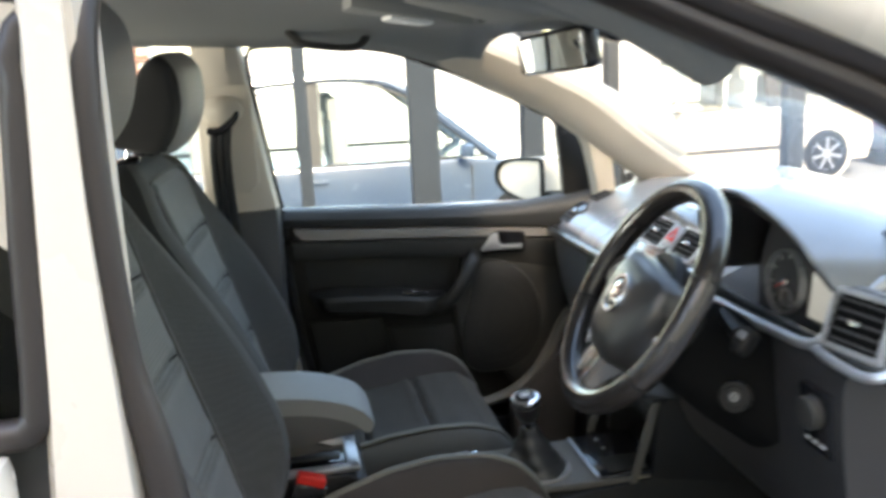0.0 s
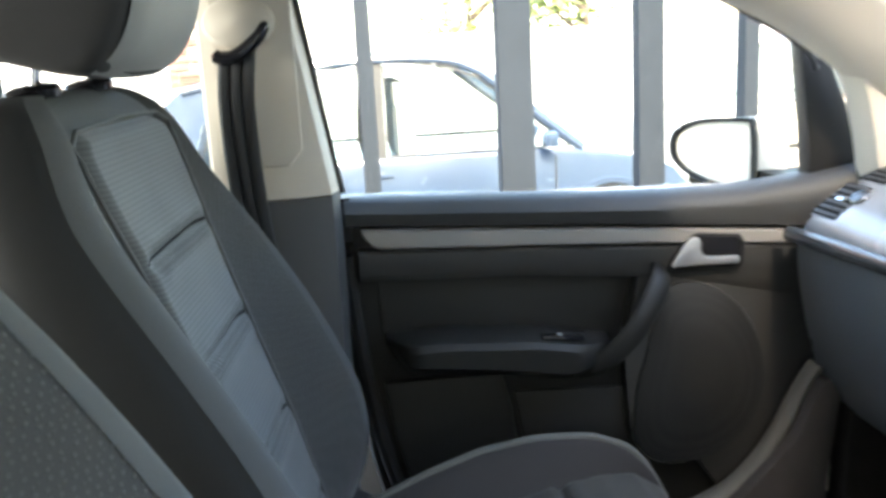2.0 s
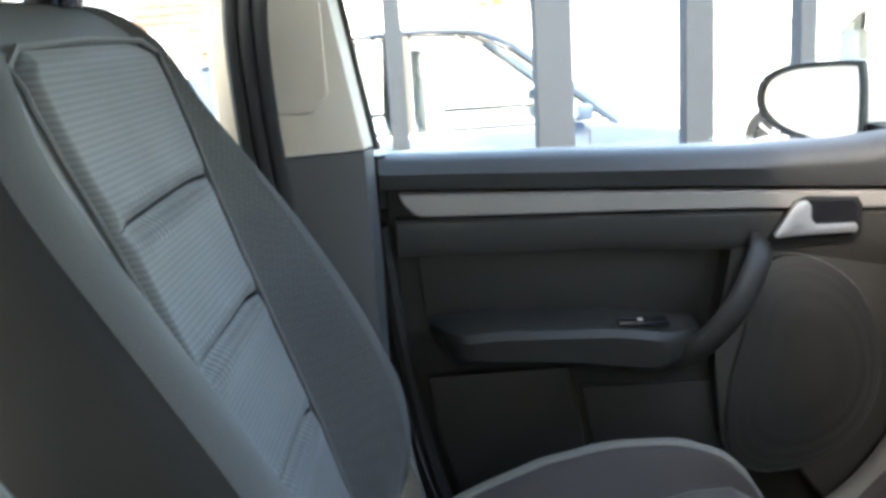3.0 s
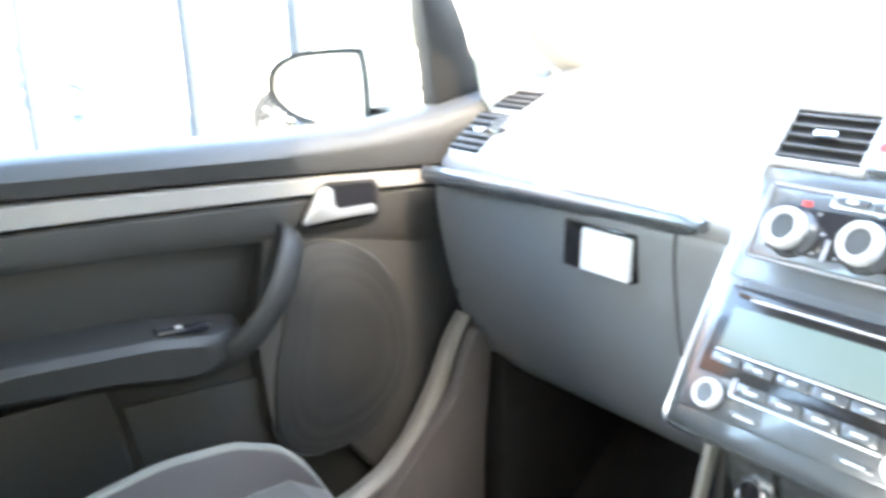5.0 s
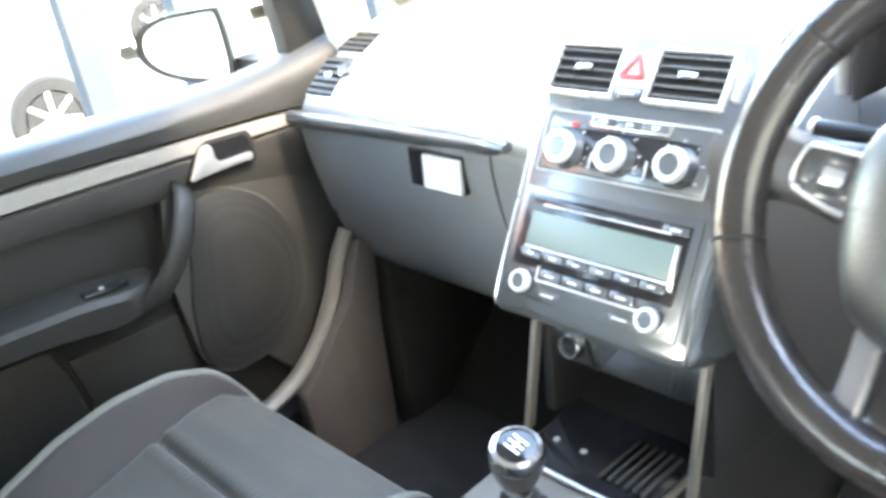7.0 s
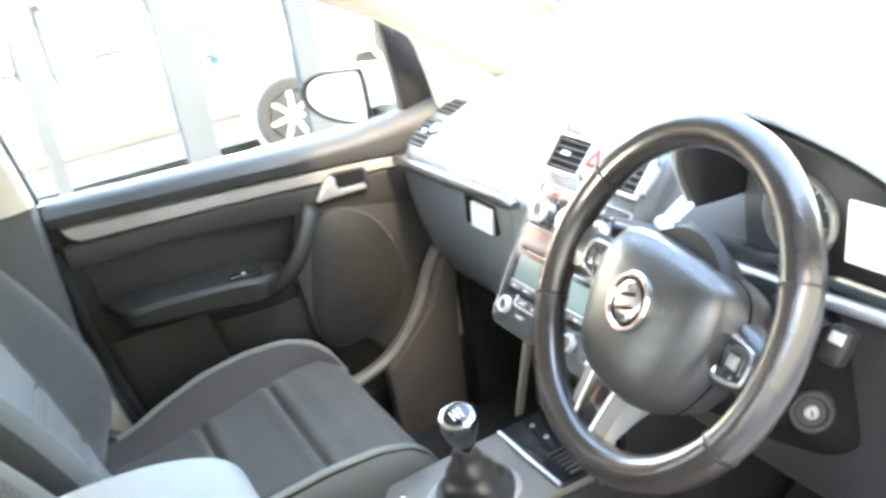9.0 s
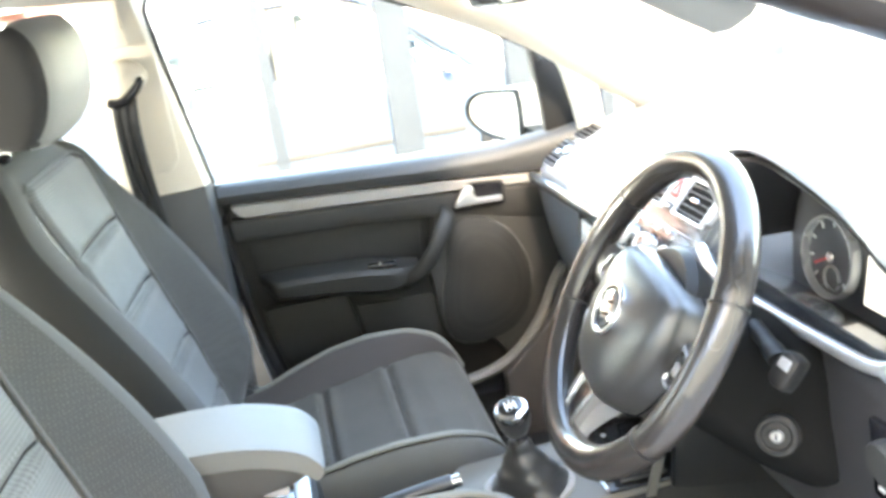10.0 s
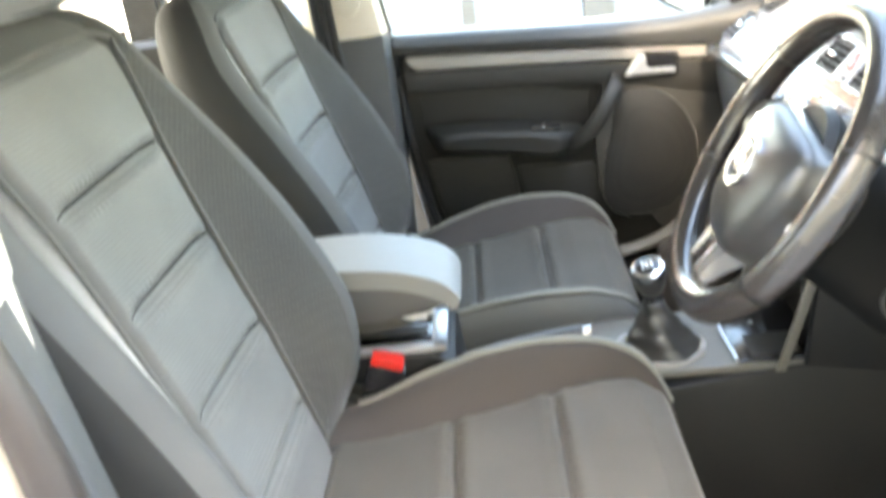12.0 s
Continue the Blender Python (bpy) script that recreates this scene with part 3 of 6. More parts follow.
# passenger footwell side: sill seal and kick panel
part("sill_seal", tube(cr([(0.725, 2.162, 0.765), (0.70, 2.165, 0.725), (0.668, 2.165, 0.662), (0.62, 2.165, 0.60), (0.555, 2.165, 0.557), (0.45, 2.165, 0.535), (0.2, 2.165, 0.525), (-0.05, 2.165, 0.53), (-0.10, 2.17, 0.60)], 6), 0.016, 10, flat=0.8), PLATE, car, "grey rubber sill seal")
part("kick_panel", prism([(0.56, 0.37), (0.56, 0.545), (0.68, 0.66), (0.72, 0.75), (0.755, 0.75), (0.735, 0.60), (0.72, 0.37)], 2.13, 2.17, "y", 0.01), KICK, car, "brown-grey carpeted kick panel")
part("footwell_side", prism([(0.745, 0.37), (0.76, 0.76), (1.16, 0.80), (1.16, 0.37)], 2.12, 2.17, "y", 0.01), CARPET, car)
part("floor_mat", box((0.72, 1.93, 0.388), (0.5, 0.40, 0.014), 0.006), CARPET, car)
part("toe_board", prism([(0.80, 0.37), (1.16, 0.66), (1.16, 0.37)], 1.68, 2.13, "y", 0.01), CARPET, car)
part("toe_board", prism([(0.80, 0.37), (1.16, 0.66), (1.16, 0.37)], 0.93, 1.44, "y", 0.01), CARPET, car)

# ---- seat belt ----
belt = thing("seat_belt", "black seat belt hanging from its pale guide on the pillar", "seat belt")
guide = at(lathe([(0.0, 0.0), (0.040, 0.0), (0.046, 0.008), (0.042, 0.020), (0.025, 0.030), (0.0, 0.033)], 24), frame_m((-0.078, 2.142, 1.305), (1, 0, 0), (0, -1, 0.1)) @ Matrix.Diagonal((1, 0.72, 1, 1)))
part("belt_guide", guide, CREAM, belt, "pale grey guide cover")
slot_c = cr([(-0.112, 2.122, 1.268), (-0.098, 2.118, 1.262), (-0.078, 2.116, 1.268), (-0.058, 2.118, 1.284), (-0.044, 2.122, 1.306)], 4)
part("guide_slot", tube(slot_c, [0.004] + [0.009] * (len(slot_c) - 2) + [0.004], 10), GLOSSBLACK, belt)


def strap(c, w=0.046, t=0.006):
    """Webbing gathered into three soft folds along its length."""
    rings = []
    for q in c:
        q = V(q)
        sec = [(-0.5, 0.0), (-0.42, -0.9), (-0.30, -1.0), (-0.20, -0.75), (-0.16, 0.0), (-0.11, -0.85), (0.0, -1.1), (0.10, -0.85), (0.15, 0.0), (0.20, -0.7), (0.33, -0.95), (0.45, -0.7), (0.5, 0.0), (0.0, 0.35)]
        rings.append([q + V((u * w, d * t, 0)) for u, d in sec])
    return loft(rings)


part("webbing", strap(cr([(-0.082, 2.122, 1.272), (-0.090, 2.132, 1.20), (-0.086, 2.134, 1.08), (-0.070, 2.13, 0.95), (-0.045, 2.12, 0.80), (-0.03, 2.11, 0.62), (-0.02, 2.10, 0.45)], 6)), BELT, belt)
part("belt_stop_button", at(disc(0.004, 0.003), frame_m((-0.045, 2.124, 0.985), (1, 0, 0), (0, -1, 0))), CHROME, belt)

# ---- roof fittings ----
grab = thing("roof_grab_handle", "dark grey roof grab handle over the passenger window", "grab handle")
part("bar", tube(cr([(0.08, 2.085, 1.468), (0.10, 2.06, 1.447), (0.13, 2.045, 1.438), (0.19, 2.045, 1.430), (0.225, 2.06, 1.432), (0.245, 2.085, 1.448)], 5), 0.011, 10, flat=0.8), DARK, grab)
visor = thing("sun_visor", "grey folded sun visor with a small lamp beside it", "sun visor")
part("pad", box((0.31, 1.86, 1.484), (0.15, 0.36, 0.016), 0.008, pose(0, 0, 0, 0, 14, 0)), LINER, visor)
part("pivot", tube([(0.37, 2.03, 1.470), (0.37, 2.09, 1.466)], 0.006, 8), DARK, visor)
copy_thing(visor, Matrix.Translation((0, -0.60, 0)))
lamp = thing("roof_lamp", "pale roof lamp console between the sun visors", "roof lamp")
part("housing", box((0.26, CY, 1.488), (0.20, 0.16, 0.03), 0.012, pose(0, 0, 0, 0, 10, 0)), LINER, lamp)
part("lens", box((0.26, CY, 1.472), (0.07, 0.12, 0.012), 0.005, pose(0, 0, 0, 0, 10, 0)), PRINT, lamp)
rvm = thing("rear_view_mirror", "black framed rear view mirror hanging from the windscreen", "mirror")
RM = frame_m((0.468, 1.450, 1.410), (0.12, -0.99, 0.07), (-0.96, -0.14, -0.14))
part("frame", at(box((0, 0, -0.012), (0.248, 0.066, 0.028), 0.013, seg=3), RM), GLOSSBLACK, rvm)
part("glass", at(box((0, 0, 0.0035), (0.232, 0.053, 0.002), 0.0), RM), MIRROR, rvm)
part("stem", tube([(0.488, 1.43, 1.42), (0.513, 1.42, 1.44), (0.53, 1.41, 1.455)], 0.011, 8), GLOSSBLACK, rvm)
part("base", box((0.525, 1.40, 1.450), (0.09, 0.07, 0.03), 0.012, pose(0, 0, 0, 0, 24, 0)), GLOSSBLACK, rvm)

# ---- passenger door ----
door = thing("passenger_door", "closed dark grey passenger door with a pale trim strip", "car door")
ZT = [(0.03, 1.061), (0.3, 1.046), (0.5, 1.036), (0.62, 1.034), (0.72, 1.043), (0.84, 1.062)]
ZB = [(0.03, 1.020), (0.40, 0.994), (0.70, 0.970), (0.84, 0.962)]
rings = []
for i in range(31):
    x = 0.036 + 0.80 * i / 30
    a, b = lerp_table(ZT, x)[0], lerp_table(ZB, x)[0]
    s = 0.018 * max(0, (x - 0.62) / 0.2) ** 1.5
    rings.append([V((x, y - s, z)) for y, z in ((2.275, b), (2.275, a - 0.004), (2.25, a), (2.225, a - 0.001), (2.207, a - 0.007), (2.198, a - 0.02), (2.196, (a + b) / 2), (2.203, b + 0.003), (2.212, b))])
part("upper_pad", loft(rings), PADTOP, door, "dark soft upper door pad")
rings = []
for i in range(31):
    x = 0.058 + 0.70 * (i / 30) ** 1.7
    a = lerp_table(ZB, x)[0] - 0.004
    b = lerp_table([(0.05, 0.985), (0.30, 0.972), (0.50, 0.9595), (0.70, 0.944), (0.8, 0.936)], x)[0]
    e = min(1.0, ((x - 0.058) / 0.022 + 0.02) ** 0.5) if x < 0.08 else 1.0
    b = a + (b - a) * e
    rings.append([V((x, y, z)) for y, z in ((2.23, a), (2.207, a), (2.203, a - 0.002), (2.203, b + 0.003), (2.207, b), (2.23, b))])
part("trim_strip", loft(rings), STRIP, door, "pale grey painted trim strip")
part("door_seal", tube(cr([(0.044, 2.262, 1.05), (0.046, 2.262, 0.90), (0.054, 2.262, 0.76), (0.078, 2.262, 0.60), (0.12, 2.262, 0.48)], 5), 0.020, 8), RUBBER, door, "black rubber door seal")
part("door_edge", tube(cr([(0.036, 2.225, 1.06), (0.036, 2.225, 0.95), (0.05, 2.225, 0.80), (0.075, 2.225, 0.65), (0.12, 2.225, 0.52)], 5), 0.011, 8), DARKER, door)
part("panel", prism([(0.04, 1.03), (0.045, 0.90), (0.06, 0.75), (0.10, 0.54), (0.15, 0.50), (0.60, 0.50), (0.70, 0.60), (0.84, 0.80), (0.84, 0.98)], 2.238, 2.28, "y", 0.006), DOORLOW, door)
rings = []
for i in range(25):
    x = 0.052 + 0.70 * i / 24
    a = lerp_table([(0.05, 0.982), (0.30, 0.969), (0.50, 0.956), (0.70, 0.941), (0.8, 0.933)], x)[0]
    b = lerp_table([(0.05, 0.936), (0.30, 0.926), (0.50, 0.905), (0.7, 0.86)], x)[0]
    rings.append([V((x, y, z)) for y, z in ((2.25, a), (2.212, a), (2.208, a - 0.004), (2.209, b + 0.012), (2.216, b), (2.25, b - 0.006))])
part("middle_panel", loft(rings), DARK, door)
part("front_panel", prism([(0.47, 0.935), (0.76, 0.935), (0.76, 0.60), (0.68, 0.56), (0.60, 0.545), (0.56, 0.60), (0.45, 0.66), (0.44, 0.80)], 2.214, 2.26, "y", 0.01), DARK, door)
part("cloth_insert", prism([(0.075, 0.94), (0.44, 0.92), (0.43, 0.82), (0.08, 0.85)], 2.2335, 2.245, "y", 0.002), DOORLOW, door)
rings = []
for i in range(25):
    u = i / 24
    x = 0.083 + 0.335 * u
    a = lerp_table([(0.08, 0.852), (0.16, 0.854), (0.30, 0.844), (0.42, 0.822)], x)[0]
    b = lerp_table([(0.08, 0.842), (0.11, 0.808), (0.25, 0.793), (0.34, 0.776), (0.42, 0.79)], x)[0]
    y = 2.150 + 0.065 * (max(0, 0.12 - u) / 0.12) ** 2 + 0.05 * (max(0, u - 0.80) / 0.2) ** 2
    rings.append([V((x, q, z)) for q, z in ((2.245, a), (y + 0.02, a), (y + 0.006, a - 0.003), (y, a - 0.012), (y + 0.003, b + 0.012), (y + 0.018, b), (2.245, b - 0.004))])
armr = part("door_armrest", loft(rings), DOORLOW, door, "dark door armrest with a lock switch")
part("lock_switch", box((0.336, 2.170, 0.8415), (0.062, 0.018, 0.008), 0.003, pose(0, 0, 0, 0, 4, 0)), GLOSSBLACK, armr)
part("switch_mark", box((0.332, 2.168, 0.846), (0.006, 0.006, 0.002), 0.0005), PRINT, armr)
part("grab_handle", tube(cr([(0.499, 2.215, 0.921), (0.491, 2.189, 0.912), (0.475, 2.172, 0.890), (0.452, 2.160, 0.857), (0.422, 2.160, 0.822), (0.392, 2.168, 0.797), (0.355, 2.19, 0.782)], 5), [0.011] + [0.0175] * 29 + [0.012], 12, flat=0.42, up=(0, 1, 0)), DOORLOW, door, "dark moulded pull handle")
sp = cr([(0.478, 2.2, 0.80), (0.490, 2.2, 0.87), (0.525, 2.2, 0.897), (0.575, 2.2, 0.888), (0.625, 2.2, 0.850), (0.658, 2.2, 0.785), (0.664, 2.2, 0.71), (0.635, 2.2, 0.645), (0.575, 2.2, 0.607), (0.50, 2.2, 0.605), (0.458, 2.2, 0.645), (0.460, 2.2, 0.73)], 4, True)
mid = V((0.562, 2.2, 0.75))
GRILLE = woven("speaker_grille", (0.021, 0.020, 0.018), 330, "Z", dark=0.5, dots=True, rough=0.6)
part("speaker_cover", loft([[mid + (p - mid) * s + V((0, d, 0)) for p in sp] for s, d in ((1.0, 0.03), (1.0, 0.012), (0.985, 0.008), (0.85, 0.002), (0.6, -0.003), (0.3, -0.005), (0.02, -0.005))]), GRILLE, door, "rounded mesh speaker cover")
part("pocket", prism([(0.075, 0.775), (0.255, 0.772), (0.268, 0.72), (0.275, 0.66), (0.262, 0.56), (0.12, 0.56), (0.088, 0.68)], 2.226, 2.25, "y", 0.008), DOORLOW, door)
part("lower_pocket", prism([(0.272, 0.74), (0.462, 0.73), (0.475, 0.60), (0.45, 0.545), (0.275, 0.55), (0.285, 0.66)], 2.232, 2.25, "y", 0.006), DOORLOW, door)
hb = [(0.505, 0.918), (0.513, 0.912), (0.614, 0.9105), (0.625, 0.918), (0.626, 0.955), (0.619, 0.966), (0.552, 0.972), (0.536, 0.966)]
part("handle_bezel", prism(hb, 2.2012, 2.212, "y", 0.003), DARKER, door)
inner = [(0.5665 + (x - 0.5665) * 0.86, 0.945 + (z - 0.945) * 0.78) for x, z in hb]
part("handle_recess", prism(inner, 2.2000, 2.206), GLOSSBLACK, door, smooth=False)
lever = [(0.509, 0.9237), (0.515, 0.934), (0.5305, 0.956), (0.538, 0.964), (0.549, 0.9648), (0.555, 0.959), (0.5555, 0.942), (0.562, 0.9335), (0.612, 0.9315), (0.6155, 0.929), (0.6155, 0.922), (0.612, 0.9198), (0.566, 0.9212), (0.5305, 0.9215), (0.514, 0.9205)]
part("door_handle", prism([(x, 0.003 + z) for x, z in lever], 2.1915, 2.2005, "y", 0.0035), LEVER, door, "satin chrome door lever")
part("mirror_corner", prism([(0.716, 1.240), (0.765, 1.212), (0.792, 1.15), (0.812, 1.09), (0.822, 1.035), (0.738, 1.028), (0.733, 1.10)], 2.225, 2.262, "y", 0.006), DARKER, door, "black triangular mirror corner")
dg = part("window_glass", loft([[V((0.03, 2.252, 1.06)), V((0.765, 2.262, 1.03)), V((0.735, 2.235, 1.225)), V((0.55, 2.215, 1.315)), V((0.34, 2.205, 1.41)), V((0.0, 2.205, 1.45))], [V((0.03, 2.256, 1.06)), V((0.765, 2.266, 1.03)), V((0.735, 2.239, 1.225)), V((0.55, 2.219, 1.315)), V((0.34, 2.209, 1.41)), V((0.0, 2.209, 1.45))]]), GLASS, door, smooth=False)
dg.visible_shadow = False
part("outer_skin", prism([(0.02, 0.25), (0.02, 1.045), (0.80, 1.02), (1.05, 1.0), (1.05, 0.25)], 2.29, 2.315, "y", 0.006), WHITE, door)

# ---- outside mirror ----
dm = thing("door_mirror", "white door mirror with a black rim", "mirror")
MM = frame_m((0.687, 2.458, 1.056), (-0.58, 0.81, 0.0), (-0.81, -0.58, 0.03))
out = cr([(-0.074, -0.050, 0), (-0.078, 0.0, 0), (-0.075, 0.052, 0), (-0.055, 0.060, 0), (0.0, 0.053, 0), (0.045, 0.038, 0), (0.072, 0.016, 0), (0.079, -0.008, 0), (0.068, -0.034, 0), (0.030, -0.051, 0), (-0.03, -0.056, 0), (-0.065, -0.056, 0)], 4, True)
part("housing", at(loft([[p * s + V((-0.012 * min(1.0, -d / 0.05) if d < 0 else 0.0, 0.0, d)) for p in out] for s, d in ((1.0, 0.006), (1.04, -0.01), (1.05, -0.04), (1.02, -0.075), (0.90, -0.105), (0.62, -0.125), (0.2, -0.132))]), MM), WHITE, dm, "white painted mirror shell")
rimr = [[p * s + V((0, 0, d)) for p in out] for s, d in ((1.03, -0.004), (1.085, 0.004), (1.07, 0.014), (0.955, 0.012), (0.92, 0.004))]
part("rim", at(loft(rimr, caps=False), MM), MIRRORRIM, dm, "black rubber rim")
part("glass", at(loft([[p * 0.95 + V((0, 0, d)) for p in out] for d in (0.002, 0.005)]), MM), MIRROR, dm)
part("foot", loft([[V((x, y, z + dz)) for x, y, z in ((0.745, 2.27, 0), (0.83, 2.27, 0), (0.82, 2.36, 0.004), (0.735, 2.41, 0.004))] for dz in (0.992, 1.024)]), MIRRORRIM, dm)

# ---- front seats ----
def build_seat():
    s = thing("front_seat", "grey ribbed cloth passenger seat with dark bolsters", "car seat", "front seats")
    yc = 1.893
    # how far the bolsters stand out of the insert, half width and rounding of the top, by height
    RISE = [(0.60, 0.0), (0.65, 0.012), (0.70, 0.046), (0.74, 0.064), (0.79, 0.074), (0.85, 0.074), (0.93, 0.064), (0.99, 0.051), (1.05, 0.035), (1.10, 0.020), (1.15, 0.008), (1.30, 0.0)]
    WIDE = [(0.60, 0.225), (0.70, 0.240), (0.80, 0.248), (0.92, 0.250), (1.02, 0.246), (1.09, 0.237), (1.14, 0.225), (1.18, 0.209), (1.21, 0.189), (1.228, 0.168), (1.237, 0.148), (1.241, 0.125)]
    TOP = 1.241
    INS = [(0.60, 0.110), (0.83, 0.112), (0.96, 0.115), (1.07, 0.123), (1.13, 0.135), (1.18, 0.139), (1.25, 0.130)]

    def over(z):
        """How far the rounded top has turned over at this height, 0 to 1."""
        return 1 - math.sqrt(max(0.0, 1 - max(0.0, (z - TOP + 0.052) / 0.052) ** 2))

    def front(z):
        return -0.137 - 0.32 * (z - 1.066) - 0.036 * over(z)

    def half_b(z):
        """Half section of the backrest: flat middle, rising bolster, crest, flank, rear."""
        w, h, k = smooth_table(WIDE, z), smooth_table(RISE, z), smooth_table(INS, z)
        k = min(k, w - 0.05)
        c = w - 0.036
        inner = [(0.0, -0.006), (k - 0.02, -0.006), (k, -0.008)]
        for i in range(1, 9):
            t = i / 8
            inner.append((k + (c - k) * t, -0.007 + (h + 0.007) * (0.62 * t + 0.38 * t * t * (3 - 2 * t))))
        th = smooth_table([(0.60, 0.112), (1.00, 0.112), (1.12, 0.104), (1.20, 0.094), (1.26, 0.088)], z) - 0.066 * over(z)
        rd = min(0.052, 0.45 * (th + h))
        outer = [(c + 0.036 * math.sin(0.262 * j), h - rd * (1 - math.cos(0.262 * j))) for j in range(7)]
        outer += [(w + 0.001, 0.5 * (h - rd) - 0.3 * th), (w - 0.004, -0.72 * th), (w - 0.014, -0.88 * th), (w - 0.034, -0.98 * th), (w - 0.06, -th - 0.003), (0.5 * w, -th - 0.008), (0.0, -th - 0.010)]
        return inner, outer

    zs = [0.61 + (1.20 - 0.61) * i / 36 for i in range(37)] + [TOP - 0.041 * (1 - i / 14) ** 2 for i in range(1, 15)]
    rings = []
    for z in zs:
        inner, outer = half_b(z)
        sec = outer + [(-p, q) for p, q in reversed(outer[:-1])]
        rings.append([V((front(z) + q, yc + p, z)) for p, q in sec])
    shell = loft(rings, closed=False)
    shell.faces.new([v for v in shell.verts if abs(v.co.z - TOP) < 1e-6])
    back = part("backrest", shell, FLANK, s, "plain cloth flanks and rear, their shade put into the colour", smooth="all")
    for sg in (1, -1):
        part("side_bolster", loft([[V((front(z) + q, yc + sg * p, z)) for p, q in half_b(z)[0][2:]] for z in zs], closed=False), BOLSTER, back, "dark dotted cloth bolster", smooth="all")
        # light along the bolster's crest, laid on as a strip of paler cloth
        roll = []
        for z in zs:
            inner, outer = half_b(z)
            roll.append([V((front(z) + q + 0.0012 * (1 - i / 4), yc + sg * (p + 0.0012 * min(1, i / 3)), z)) for i, (p, q) in enumerate([inner[-2]] + outer[:4])])
        part("bolster_edge", loft(roll, closed=False), YOKE, back, "paler strip painting the light along the bolster's roll", smooth="all")
    part("shoulder_pad", loft([[V((front(z) + q, yc + p, z)) for p, q in [(-a_, b_) for a_, b_ in reversed(half_b(z)[0][1:3])] + half_b(z)[0][:3]] for z in zs], closed=False), YOKE, back, "plain grey cloth yoke over the insert", smooth="all")
    seams = [1.082, 0.968, 0.846, 0.730]

    def groove(v, a, cuts):
        """Depth of the sewn seams, gathered a little along their length."""
        near = [s_ for s_ in cuts if abs(v - s_) < 0.05]
        if not near:
            return 0.0
        puck = math.sin(a * 820 + 3 * math.sin(a * 61)) * 0.0012
        return sum(math.exp(-((v - s_) / 0.0065) ** 2) * 0.0100 - 0.0028 * math.exp(-((abs(v - s_) - 0.016) / 0.011) ** 2) + puck * math.exp(-((abs(v - s_) - 0.009) / 0.008) ** 2) for s_ in near)

    def insert_b(u, v):
        z = 0.640 + (1.207 - 0.640) * v
        k = smooth_table(INS, z) - 0.002 - 0.024 * max(0.0, (v - 0.955) / 0.045) ** 2
        a = (2 * u - 1) * k
        e = min(1.0, 26 * min(u, 1 - u)) * min(1.0, 45 * (1 - v))
        d = -0.0088 + 0.0133 * (1 - (1 - e) ** 2) - groove(z + 0.30 * d_sag(a), a, seams) * min(1.0, 7 * min(u, 1 - u))
        return V((front(z) + d, yc + a, z))

    def d_sag(a):
        return 0.006 * (a / 0.15) ** 2 - 0.045 * a
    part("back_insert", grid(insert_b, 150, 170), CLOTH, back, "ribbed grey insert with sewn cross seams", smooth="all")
    edge = []
    for sg in (-1, 1):
        side = []
        for i in range(22):
            z = 0.66 + 0.548 * i / 21
            k = smooth_table(INS, z) + 0.010 - 0.022 * max(0.0, (z - 1.182) / 0.026) ** 2
            side.append((front(z) + 0.001, yc + sg * k, z))
        edge += side if sg < 0 else side[::-1]
    part("piping", tube(cr(edge, 2), 0.0026, 6), EDGING, back, "grey piping framing the insert")

    def on_back(z, a):
        return V((front(z) + 0.0042 - groove(z, a, seams) * min(1.0, 3.5 * (1 - abs(a) / smooth_table(INS, z))) + 0.0006, yc + a, z - 0.30 * d_sag(a)))
    for c_ in seams:
        part("seam", tube([on_back(c_, smooth_table(INS, c_) * 0.90 * (k / 6 - 1)) for k in range(13)], 0.0019, 6), MATT, back)
    # headrest
    prof = cr([(-0.268, 0, 1.280), (-0.235, 0, 1.262), (-0.180, 0, 1.250), (-0.152, 0, 1.258), (-0.128, 0, 1.300), (-0.117, 0, 1.350), (-0.122, 0, 1.405), (-0.142, 0, 1.432), (-0.170, 0, 1.434), (-0.200, 0, 1.395), (-0.240, 0, 1.330)], 3, True)
    c = V((-0.180, 0, 1.345))
    rings = []
    for u in (-1.0, -0.97, -0.90, -0.78, -0.5, -0.2, 0.2, 0.5, 0.78, 0.90, 0.97, 1.0):
        k = 1 - 0.10 * abs(u) ** 3 - (0.16 if abs(u) == 1.0 else 0.06 if abs(u) > 0.95 else 0.015 if abs(u) > 0.88 else 0)
        rings.append([c + (p - c) * k + V((0.006 * (1 - u * u), yc + 0.131 * u, 0)) for p in prof])
    hr = part("headrest", loft(rings), HEADCLOTH, s, "dark cloth headrest with a grey front", smooth="all", subdiv=1)
    rings = []
    fr = cr([(-0.166, 0, 1.250), (-0.143, 0, 1.268), (-0.1235, 0, 1.302), (-0.1125, 0, 1.350), (-0.1175, 0, 1.405), (-0.138, 0, 1.436), (-0.160, 0, 1.4395)], 5)
    for i in range(15):
        u = -0.89 + 1.78 * i / 14
        k = 1 - 0.10 * abs(u) ** 3
        d = 0.0015 if abs(u) < 0.85 else -0.002
        rings.append([c + (p - c) * k + V((d + 0.006 * (1 - u * u), yc + 0.131 * u, 0)) for p in fr])
    part("front_cover", loft(rings, closed=False), ARMHIDE, hr, "paler grey front cover", smooth="all")
    for sg in (1, -1):
        part("headrest_post", tube([(-0.242, yc + sg * 0.074, 1.20), (-0.226, yc + sg * 0.074, 1.29)], 0.0052, 10), CHROME, s)
